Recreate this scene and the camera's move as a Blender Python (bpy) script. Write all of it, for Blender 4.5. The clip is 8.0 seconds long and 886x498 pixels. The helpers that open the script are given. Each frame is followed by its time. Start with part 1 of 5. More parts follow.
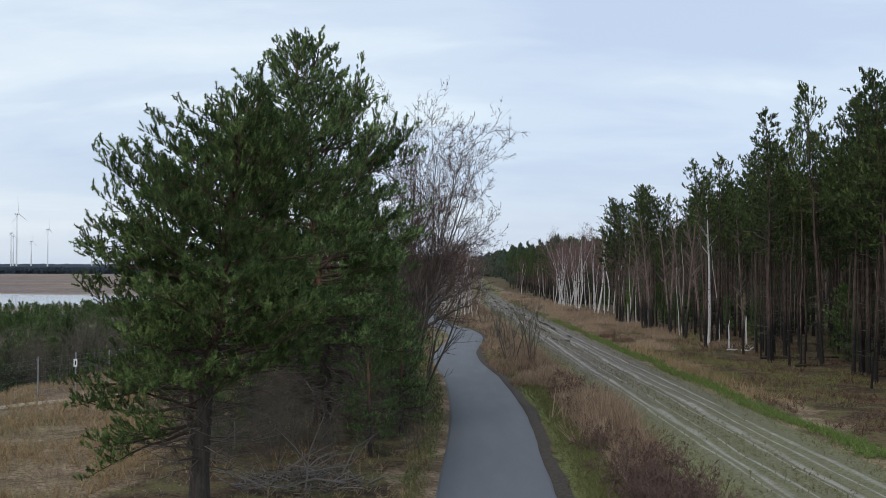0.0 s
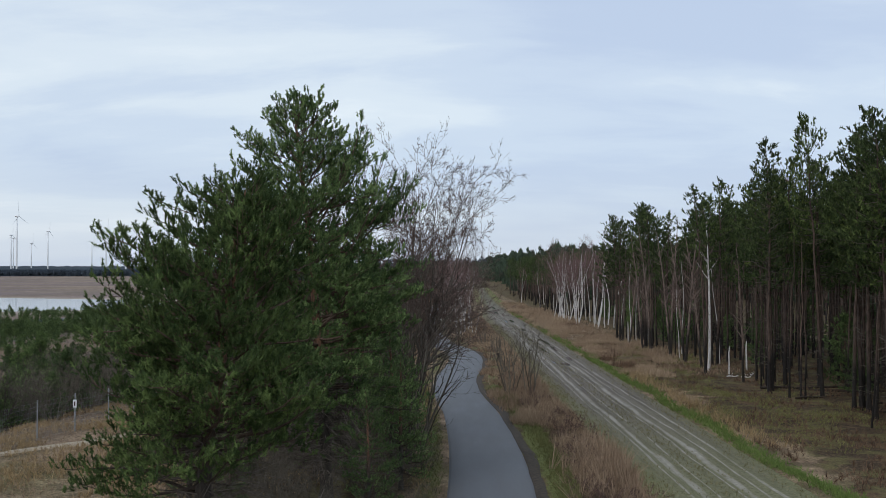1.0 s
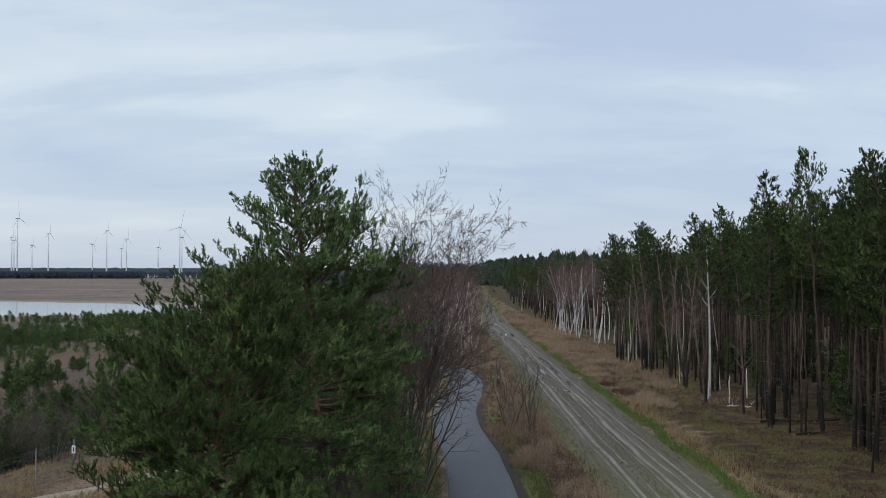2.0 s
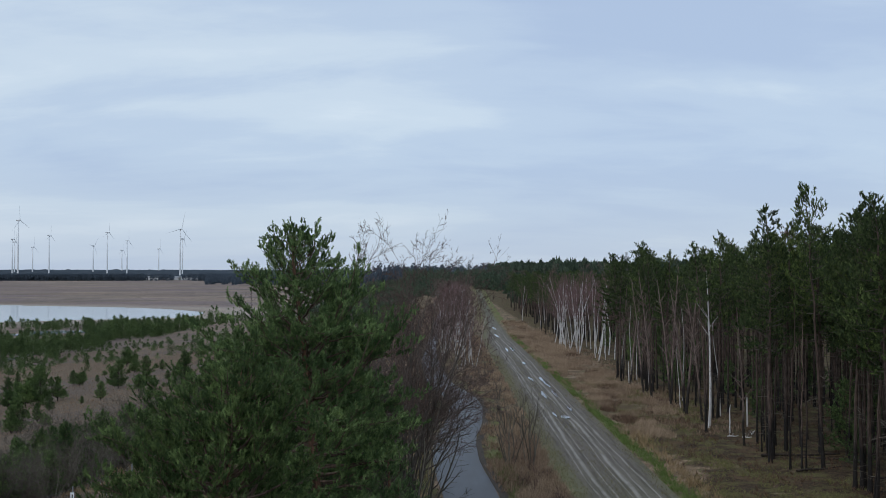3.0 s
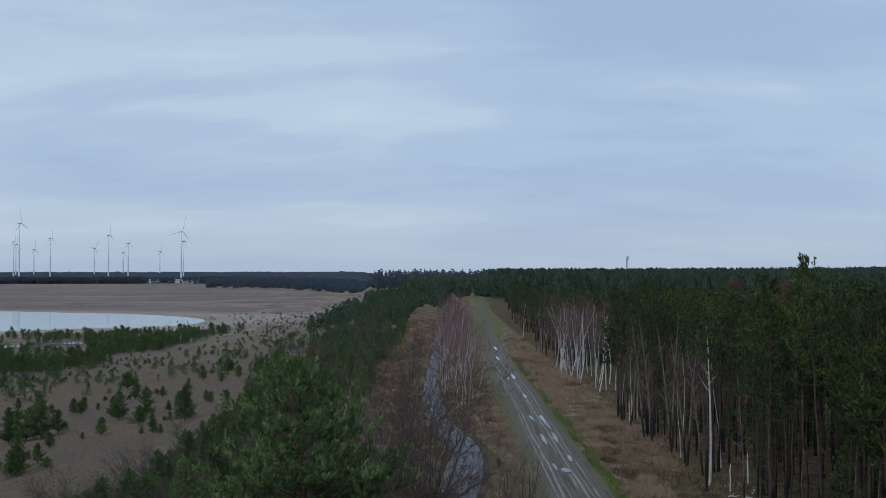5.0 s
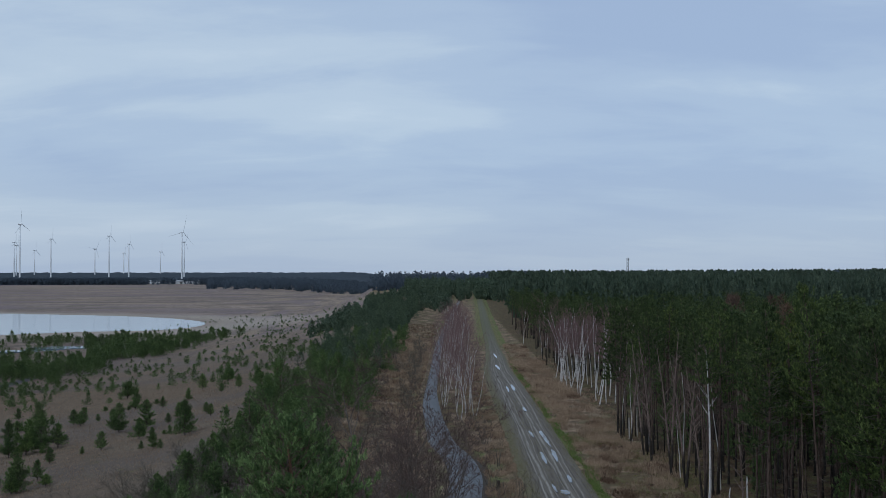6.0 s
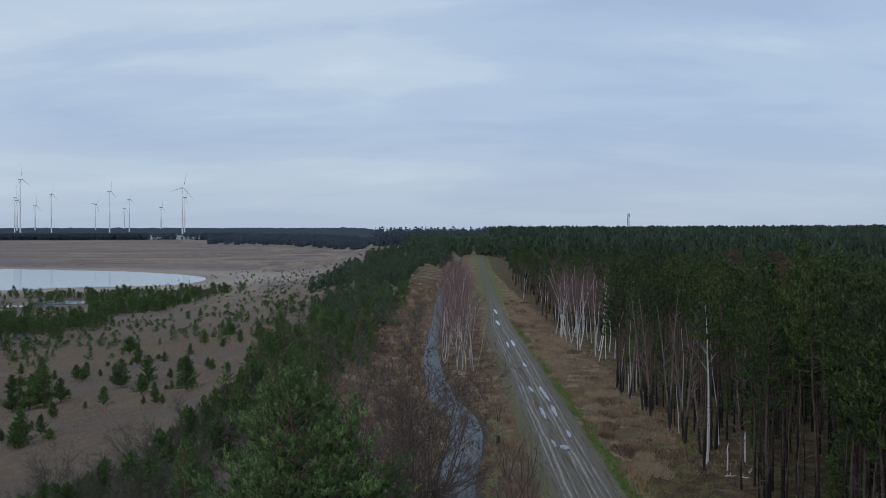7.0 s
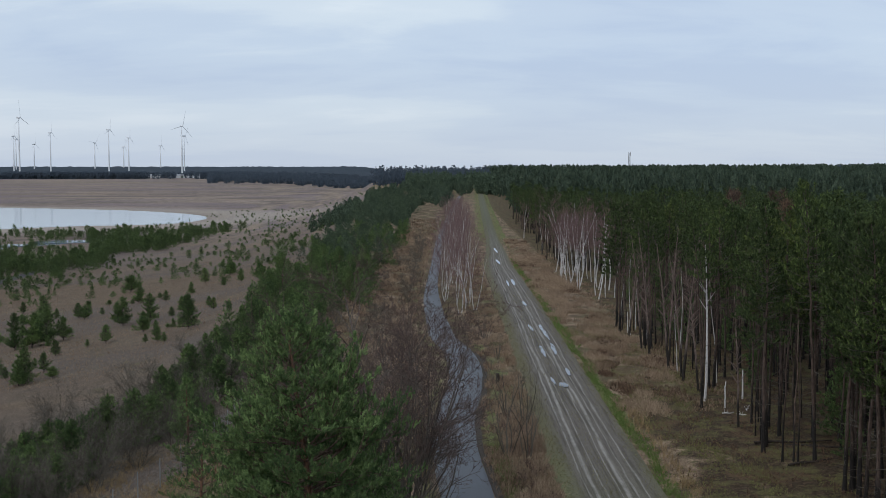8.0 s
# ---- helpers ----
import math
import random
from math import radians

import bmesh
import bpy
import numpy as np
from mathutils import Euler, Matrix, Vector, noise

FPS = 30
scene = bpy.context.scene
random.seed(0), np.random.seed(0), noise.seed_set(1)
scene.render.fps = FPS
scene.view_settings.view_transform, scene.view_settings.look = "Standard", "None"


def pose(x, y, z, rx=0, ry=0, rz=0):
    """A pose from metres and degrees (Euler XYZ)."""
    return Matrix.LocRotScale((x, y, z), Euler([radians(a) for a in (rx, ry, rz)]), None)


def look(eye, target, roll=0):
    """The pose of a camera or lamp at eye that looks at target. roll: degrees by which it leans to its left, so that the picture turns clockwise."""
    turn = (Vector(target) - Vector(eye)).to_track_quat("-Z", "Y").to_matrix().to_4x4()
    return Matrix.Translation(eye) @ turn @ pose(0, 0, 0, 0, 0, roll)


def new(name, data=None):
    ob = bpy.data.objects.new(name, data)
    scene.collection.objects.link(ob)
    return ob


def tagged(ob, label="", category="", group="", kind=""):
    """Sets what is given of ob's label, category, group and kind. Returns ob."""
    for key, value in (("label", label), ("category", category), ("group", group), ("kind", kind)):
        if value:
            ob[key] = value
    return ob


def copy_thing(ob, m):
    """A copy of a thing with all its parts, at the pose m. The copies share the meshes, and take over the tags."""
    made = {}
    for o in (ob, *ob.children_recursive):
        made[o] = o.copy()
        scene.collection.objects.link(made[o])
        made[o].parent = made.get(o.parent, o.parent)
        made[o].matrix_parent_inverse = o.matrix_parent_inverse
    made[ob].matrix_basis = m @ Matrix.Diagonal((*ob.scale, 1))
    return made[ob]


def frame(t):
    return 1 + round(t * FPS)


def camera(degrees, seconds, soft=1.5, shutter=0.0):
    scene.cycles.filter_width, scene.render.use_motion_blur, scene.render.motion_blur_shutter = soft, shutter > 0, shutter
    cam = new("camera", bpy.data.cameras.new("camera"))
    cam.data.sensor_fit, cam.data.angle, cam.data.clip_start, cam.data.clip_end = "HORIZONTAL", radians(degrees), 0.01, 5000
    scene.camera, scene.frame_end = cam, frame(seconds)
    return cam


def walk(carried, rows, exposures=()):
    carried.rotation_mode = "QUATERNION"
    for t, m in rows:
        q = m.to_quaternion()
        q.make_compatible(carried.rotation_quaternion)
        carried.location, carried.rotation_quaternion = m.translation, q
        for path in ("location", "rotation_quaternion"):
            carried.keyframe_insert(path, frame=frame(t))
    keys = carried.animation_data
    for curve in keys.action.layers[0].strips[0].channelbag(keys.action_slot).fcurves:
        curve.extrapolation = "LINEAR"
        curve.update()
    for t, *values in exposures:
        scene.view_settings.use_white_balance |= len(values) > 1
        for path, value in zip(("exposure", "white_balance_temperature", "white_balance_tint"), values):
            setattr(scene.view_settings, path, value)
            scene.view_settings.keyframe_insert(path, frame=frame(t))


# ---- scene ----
cam = camera(44.0, 8.0, soft=0.75)
PATH = [
    (0.0, pose(-0.18, -0.06, 5.70, 91.34, -0.09, -0.10)),
    (0.5, pose(-0.17, -0.06, 6.55, 91.37, -0.08, -0.10)),
    (1.0, pose(-0.16, -0.05, 7.61, 91.42, -0.07, -0.09)),
    (1.5, pose(-0.14, -0.03, 8.68, 91.45, -0.06, -0.08)),
    (3.0, pose(-0.05, 0.05, 11.98, 91.53, -0.02, -0.03)),
    (3.5, pose(-0.03, 0.06, 13.10, 91.54, 0.00, -0.02)),
    (4.0, pose(-0.01, 0.04, 14.26, 91.54, 0.05, -0.01)),
    (4.5, pose(0.00, 0.04, 15.35, 91.55, 0.07, 0.01)),
    (5.5, pose(0.11, 0.00, 17.60, 91.57, 0.09, 0.05)),
    (5.8, pose(0.14, 0.00, 18.14, 91.58, 0.10, 0.06)),
    (6.0, pose(0.16, 0.00, 18.38, 91.56, 0.10, 0.06)),
    (6.5, pose(0.16, 0.00, 18.46, 90.93, 0.07, 0.08)),
    (7.0, pose(0.17, 0.00, 18.48, 89.24, 0.05, 0.09)),
    (7.5, pose(0.18, 0.00, 18.47, 87.52, 0.05, 0.10)),
    (8.0, pose(0.20, 0.02, 18.47, 86.05, 0.04, 0.11)),
]
EXPOSURES = [(0.0, 0.16, 6450, 10), (1.5, 0.0, 6450, 10), (3.0, -0.14, 6080, 9), (4.5, -0.32, 5800, 8), (6.0, -0.40, 5780, 8), (6.5, -0.40, 5780, 8), (7.2, -0.27, 6000, 9), (8.0, -0.07, 6300, 10)]
walk(cam, PATH, EXPOSURES)

# ---- sky and sun ----
world = bpy.data.worlds.new("overcast_sky")
scene.world = world
world.use_nodes = True
wn, wl = world.node_tree.nodes, world.node_tree.links
wn.clear()
w_out, w_bg = wn.new("ShaderNodeOutputWorld"), wn.new("ShaderNodeBackground")
w_sky = wn.new("ShaderNodeTexSky")
w_sky.sky_type, w_sky.sun_disc = "NISHITA", False
w_sky.sun_elevation, w_sky.sun_rotation = radians(32), radians(215)
w_scale = wn.new("ShaderNodeVectorMath")
w_scale.operation = "SCALE"
w_scale.inputs[3].default_value = 0.10
wl.new(w_sky.outputs[0], w_scale.inputs[0])
w_co = wn.new("ShaderNodeTexCoord")
w_sep = wn.new("ShaderNodeSeparateXYZ")
wl.new(w_co.outputs["Generated"], w_sep.inputs[0])


def wmath(op, a, b, c=None):
    n = wn.new("ShaderNodeMath")
    n.operation = op
    for i, val in enumerate((a, b, c)):
        if val is None:
            continue
        if isinstance(val, (int, float)):
            n.inputs[i].default_value = val
        else:
            wl.new(val, n.inputs[i])
    return n.outputs[0]


w_up = wmath("ADD", wmath("ABSOLUTE", w_sep.outputs[2], 0), 0.20)
w_flat = wn.new("ShaderNodeCombineXYZ")
wl.new(wmath("DIVIDE", w_sep.outputs[0], w_up), w_flat.inputs[0])
wl.new(wmath("DIVIDE", w_sep.outputs[1], w_up), w_flat.inputs[1])


def cloud_noise(scale, detail, rough, shift):
    m = wn.new("ShaderNodeMapping")
    m.inputs["Location"].default_value = shift
    m.inputs["Scale"].default_value = (0.5, 1.0, 1.0)
    wl.new(w_flat.outputs[0], m.inputs[0])
    n = wn.new("ShaderNodeTexNoise")
    n.inputs["Scale"].default_value, n.inputs["Detail"].default_value = scale, detail
    n.inputs["Roughness"].default_value, n.inputs["Distortion"].default_value = rough, 0.3
    wl.new(m.outputs[0], n.inputs["Vector"])
    return n.outputs["Fac"]


def wramp(fac, stops):
    r = wn.new("ShaderNodeValToRGB")
    r.color_ramp.interpolation = "EASE"
    els = r.color_ramp.elements
    els[0].position, els[0].color = stops[0][0], (*stops[0][1], 1)
    els[1].position, els[1].color = stops[-1][0], (*stops[-1][1], 1)
    for p, c in stops[1:-1]:
        els.new(p).color = (*c, 1)
    wl.new(fac, r.inputs[0])
    return r.outputs[0]


w_noise = wmath("ADD", wmath("MULTIPLY", cloud_noise(0.95, 3, 0.5, (1.3, 4.6, 0)), 0.62), wmath("MULTIPLY", cloud_noise(2.3, 7, 0.58, (0.4, 7.3, 2)), 0.38))
w_cloud = wramp(w_noise, [(0.36, (0.53, 0.63, 0.80)), (0.46, (0.61, 0.71, 0.845)), (0.54, (0.72, 0.81, 0.895)), (0.63, (0.85, 0.92, 0.965))])
w_haze = wn.new("ShaderNodeMixRGB")
w_haze.inputs[2].default_value = (0.56, 0.63, 0.755, 1)
wl.new(w_cloud, w_haze.inputs[1])
wl.new(wmath("MULTIPLY", wmath("SUBTRACT", 1.0, wmath("MINIMUM", wmath("MULTIPLY", wmath("ABSOLUTE", w_sep.outputs[2], 0), 9.0), 1.0)), 0.75), w_haze.inputs[0])
w_mix = wn.new("ShaderNodeMixRGB")
w_mix.inputs[0].default_value = 0.88
wl.new(w_scale.outputs[0], w_mix.inputs[1])
w_over = wn.new("ShaderNodeVectorMath")
w_over.operation = "SCALE"
wl.new(w_haze.outputs[0], w_over.inputs[0])
wl.new(wmath("ADD", 1.0, wmath("MULTIPLY", wmath("SMOOTH_MAX", wmath("SUBTRACT", w_sep.outputs[2], 0.35), 0.0, 0.1), 0.4)), w_over.inputs[3])
wl.new(w_over.outputs[0], w_mix.inputs[2])
wl.new(w_mix.outputs[0], w_bg.inputs[0])
w_bg.inputs[1].default_value = 1.0
wl.new(w_bg.outputs[0], w_out.inputs[0])

sun_data = bpy.data.lights.new("sun", "SUN")
sun_data.energy, sun_data.angle, sun_data.color = 1.12, radians(24), (1.0, 0.97, 0.93)
sun = new("sun", sun_data)
sun.matrix_world = look((-40, -60, 60), (0, 0, 0))


# ---- materials ----
class Nodes:
    """A material's node tree with short calls."""

    def __init__(self, name, rough=0.9, spec=0.25):
        self.mat = bpy.data.materials.new(name)
        self.mat.use_nodes = True
        self.t = self.mat.node_tree
        self.bsdf = self.t.nodes["Principled BSDF"]
        self.bsdf.inputs["Roughness"].default_value = rough
        self.bsdf.inputs["Specular IOR Level"].default_value = spec

    def node(self, kind, **kw):
        n = self.t.nodes.new("ShaderNode" + kind)
        for key, value in kw.items():
            n.inputs[key.replace("_", " ")].default_value = value
        return n

    def link(self, a, b):
        self.t.links.new(a, b)

    def coords(self, kind="Object", scale=(1, 1, 1)):
        m = self.node("Mapping")
        m.inputs["Scale"].default_value = scale
        if kind == "Position":
            self.link(self.node("NewGeometry").outputs["Position"], m.inputs[0])
        else:
            self.link(self.node("TexCoord").outputs[kind], m.inputs[0])
        return m.outputs[0]

    def noise(self, co, scale, detail=4, rough=0.55, distort=0.0):
        n = self.node("TexNoise", Scale=scale, Detail=detail, Roughness=rough, Distortion=distort)
        self.link(co, n.inputs["Vector"])
        return n.outputs["Fac"]

    def ramp(self, fac, stops):
        r = self.node("ValToRGB")
        els = r.color_ramp.elements
        conv = lambda c: (c, c, c, 1) if isinstance(c, (int, float)) else (*c, 1)
        els[0].position, els[0].color = stops[0][0], conv(stops[0][1])
        els[1].position, els[1].color = stops[-1][0], conv(stops[-1][1])
        for p, c in stops[1:-1]:
            els.new(p).color = conv(c)
        self.link(fac, r.inputs[0])
        return r.outputs[0]

    def mix(self, fac, a, b, kind="MIX"):
        n = self.node("MixRGB")
        n.blend_type = kind
        for i, val in enumerate((fac, a, b)):
            if isinstance(val, (int, float)):
                n.inputs[i].default_value = val if i == 0 else (val, val, val, 1)
            elif isinstance(val, tuple):
                n.inputs[i].default_value = (*val, 1)
            else:
                self.link(val, n.inputs[i])
        return n.outputs[0]

    def math(self, op, a, b=0.0):
        n = self.node("Math")
        n.operation = op
        for i, val in enumerate((a, b)):
            if isinstance(val, (int, float)):
                n.inputs[i].default_value = val
            else:
                self.link(val, n.inputs[i])
        return n.outputs[0]

    def color(self, socket):
        self.link(socket, self.bsdf.inputs["Base Color"])

    def bump(self, height, strength=0.4, distance=0.05):
        b = self.node("Bump", Strength=strength, Distance=distance)
        self.link(height, b.inputs["Height"])
        self.link(b.outputs[0], self.bsdf.inputs["Normal"])


def needle_material(name, dark, light, rough=0.75, vary=1.0):
    m = Nodes(name, rough, 0.15)
    g = m.node("NewGeometry")
    big, clump = m.noise(m.coords("Object"), 0.9, 3), m.noise(m.coords("Object"), 3.2, 2)
    c = m.ramp(g.outputs["Random Per Island"], [(0.0, dark), (0.75, tuple((a + b) / 2 for a, b in zip(dark, light))), (1.0, light)])
    c = m.mix(m.ramp(big, [(0.35, 0.0), (0.65, 0.55)]), c, light)
    # Clump noise darkens some needles: uneven tone plus shade put in between tufts.
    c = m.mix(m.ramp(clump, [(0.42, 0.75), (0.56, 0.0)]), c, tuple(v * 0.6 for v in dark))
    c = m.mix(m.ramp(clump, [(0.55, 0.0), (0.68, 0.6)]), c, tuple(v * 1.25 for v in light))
    info = m.node("ObjectInfo")
    tree = m.ramp(info.outputs["Random"], [(0.0, (0.64, 0.64, 0.66)), (0.35, (0.85, 0.85, 0.88)), (0.7, (1.0, 1.0, 0.95)), (0.9, (1.3, 1.28, 1.05)), (1.0, (1.5, 1.32, 1.0))])
    c = m.mix(vary, c, tree, "MULTIPLY")
    m.color(c)
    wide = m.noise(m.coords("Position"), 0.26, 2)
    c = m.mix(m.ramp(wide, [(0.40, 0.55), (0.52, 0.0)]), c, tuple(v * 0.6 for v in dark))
    m.color(c)
    thin, both, out = m.node("BsdfTranslucent"), m.node("MixShader", Fac=0.14), m.t.nodes["Material Output"]
    m.link(c, thin.inputs[0])
    m.link(m.bsdf.outputs[0], both.inputs[1])
    m.link(thin.outputs[0], both.inputs[2])
    m.link(both.outputs[0], out.inputs[0])
    return m.mat


def bark_material(name, low, high, change, fine=14.0, vary=False):
    """Bark whose colour goes from low to high round the height named by change."""
    m = Nodes(name, 0.92, 0.15)
    co = m.coords("Object")
    sep = m.node("SeparateXYZ")
    m.link(co, sep.inputs[0])
    wob = m.noise(co, 0.7, 3)
    h = m.math("ADD", sep.outputs[2], m.math("MULTIPLY", m.math("SUBTRACT", wob, 0.5), change * 0.9))
    f = m.ramp(m.math("DIVIDE", h, change * 2), [(0.35, 0.0), (0.65, 1.0)])
    grain = m.noise(m.coords("Object", (1, 1, 0.25)), fine, 5, 0.65)
    c = m.mix(f, low, high)
    if vary:
        tone = m.ramp(m.node("NewGeometry").outputs["Random Per Island"], [(0.0, 0.55), (0.75, 1.05), (1.0, 1.9)])
        c = m.mix(1.0, c, tone, "MULTIPLY")
    c = m.mix(m.ramp(grain, [(0.35, 0.75), (0.6, 0.0)]), c, tuple(v * 0.4 for v in low))
    m.color(c)
    m.bump(grain, 0.7, 0.03)
    return m.mat


def twig_material(name, a, b):
    m = Nodes(name, 0.9, 0.15)
    g = m.node("NewGeometry")
    m.color(m.ramp(g.outputs["Random Per Island"], [(0, a), (1, b)]))
    return m.mat


def birch_material():
    m = Nodes("birch_bark", 0.75, 0.2)
    co = m.coords("Object", (1, 1, 3.5))
    marks = m.noise(co, 2.6, 4, 0.6)
    grain = m.noise(m.coords("Object", (6, 6, 1.2)), 3.0, 3)
    c = m.mix(m.ramp(grain, [(0.3, 0.0), (0.7, 1.0)]), (0.34, 0.315, 0.30), (0.60, 0.57, 0.55))
    c = m.mix(m.ramp(marks, [(0.34, 1.0), (0.42, 0.0)]), c, (0.05, 0.045, 0.04))
    m.color(c)
    m.bump(marks, 0.4, 0.02)
    return m.mat


def ground_material():
    m = Nodes("heath_ground", 0.95, 0.1)
    co = m.coords("Position")
    far = m.noise(m.coords("Position", (0.22, 1, 1)), 0.012, 5, 0.6)
    big, mid, fine = m.noise(co, 0.09, 4), m.noise(co, 0.6, 5, 0.6), m.noise(co, 5.0, 5, 0.7)
    patch = m.noise(co, 0.28, 5, 0.65, 0.6)
    straw = m.mix(m.ramp(mid, [(0.38, 0), (0.62, 1)]), (0.150, 0.103, 0.068), (0.325, 0.234, 0.160))
    straw = m.mix(m.ramp(patch, [(0.47, 0), (0.57, 0.85)]), straw, (0.088, 0.066, 0.042))
    straw = m.mix(m.ramp(big, [(0.48, 0), (0.62, 0.6)]), straw, (0.12, 0.115, 0.05))
    straw = m.mix(m.ramp(fine, [(0.36, 0.75), (0.52, 0)]), straw, (0.055, 0.04, 0.024))
    att = m.node("VertexColor")
    att.layer_name = "zone"
    sep = m.node("SeparateColor")
    m.link(att.outputs[0], sep.inputs[0])
    jit = m.math("MULTIPLY", m.math("SUBTRACT", mid, 0.5), 1.2)

    def zone(i, jitter=jit):
        return m.ramp(m.math("ADD", sep.outputs[i], jitter), [(0.35, 0), (0.65, 1)])

    green = m.mix(m.ramp(fine, [(0.35, 0), (0.65, 1)]), (0.078, 0.088, 0.030), (0.150, 0.160, 0.060))
    soil = m.mix(m.ramp(fine, [(0.35, 0), (0.65, 1)]), (0.022, 0.016, 0.011), (0.10, 0.068, 0.042))
    soil = m.mix(m.ramp(patch, [(0.50, 0), (0.60, 0.5)]), soil, (0.15, 0.095, 0.055))
    soil = m.mix(m.ramp(mid, [(0.48, 0), (0.60, 0.75)]), soil, (0.118, 0.108, 0.046))
    step = m.mix(m.ramp(mid, [(0.3, 0), (0.7, 1)]), (0.104, 0.071, 0.047), (0.176, 0.127, 0.086))
    step = m.mix(m.ramp(big, [(0.52, 0), (0.66, 0.6)]), step, (0.175, 0.134, 0.092))
    step = m.mix(m.ramp(patch, [(0.52, 0), (0.62, 0.6)]), step, (0.085, 0.07, 0.045))
    step = m.mix(m.ramp(far, [(0.42, 0), (0.5, 0.6), (0.6, 0.1)]), step, (0.10, 0.085, 0.08))
    step = m.mix(m.ramp(fine, [(0.40, 0.75), (0.52, 0)]), step, (0.06, 0.046, 0.032))
    pos = m.node("SeparateXYZ")
    m.link(m.node("NewGeometry").outputs["Position"], pos.inputs[0])
    band = m.noise(m.coords("Position", (0.0020, 0.0052, 1)), 1.0, 6, 0.6, 1.6)
    distant = m.mix(m.ramp(band, [(0.38, 0), (0.48, 0.5), (0.62, 1)]), (0.138, 0.104, 0.094), (0.272, 0.212, 0.168))
    spot, blot = m.noise(m.coords("Position", (1, 0.6, 1)), 0.13, 5, 0.7), m.noise(m.coords("Position", (0.5, 1, 1)), 0.022, 6, 0.7, 0.6)
    distant = m.mix(m.ramp(spot, [(0.52, 0), (0.60, 0.8)]), distant, (0.085, 0.07, 0.055))
    distant = m.mix(m.ramp(blot, [(0.50, 0), (0.58, 0.7)]), distant, (0.115, 0.095, 0.080))
    broad = m.noise(m.coords("Position", (0.0035, 0.0045, 1)), 1.0, 5, 0.6, 0.8)
    distant = m.mix(m.ramp(broad, [(0.50, 0), (0.58, 0.75)]), distant, (0.165, 0.128, 0.136))
    distant = m.mix(m.ramp(broad, [(0.38, 0.7), (0.45, 0)]), distant, (0.26, 0.200, 0.140))
    distant = m.mix(m.ramp(blot, [(0.36, 0.6), (0.44, 0)]), distant, (0.25, 0.180, 0.130))
    step = m.mix(m.ramp(m.math("DIVIDE", pos.outputs[1], 1000.0), [(0.25, 0), (0.6, 0.9)]), step, distant)
    step = m.mix(m.math("MULTIPLY", att.outputs[1], 0.8), step, (0.30, 0.26, 0.22))
    c = m.mix(zone(2, m.math("MULTIPLY", jit, 0.5)), straw, step)
    spotty = m.math("ADD", m.math("MULTIPLY", m.math("SUBTRACT", patch, 0.5), 2.8), m.math("MULTIPLY", jit, 0.5))
    c = m.mix(zone(1, spotty), c, soil)
    c = m.mix(zone(0), c, green)
    grain = m.noise(co, 11.0, 4, 0.7)
    c = m.mix(1.0, c, m.ramp(grain, [(0.34, 0.5), (0.5, 1.0), (0.66, 1.45)]), "MULTIPLY")
    m.color(c)
    m.bump(m.math("ADD", m.math("MULTIPLY", mid, 2.0), fine), 0.8, 0.12)
    return m.mat


def asphalt_material():
    m = Nodes("worn_asphalt", 0.5, 0.3)
    co = m.coords("Position")
    grain, wear = m.noise(co, 28, 4, 0.7), m.noise(m.coords("Position", (1, 0.18, 1)), 1.1, 4)
    c = m.mix(m.ramp(grain, [(0.3, 0), (0.7, 1)]), (0.058, 0.062, 0.072), (0.098, 0.104, 0.118))
    c = m.mix(m.ramp(wear, [(0.4, 0), (0.7, 0.4)]), c, (0.125, 0.125, 0.127))
    m.color(c)
    m.link(m.ramp(wear, [(0.35, 0.58), (0.65, 0.7)]), m.bsdf.inputs["Roughness"])
    m.bump(grain, 0.12, 0.006)
    return m.mat


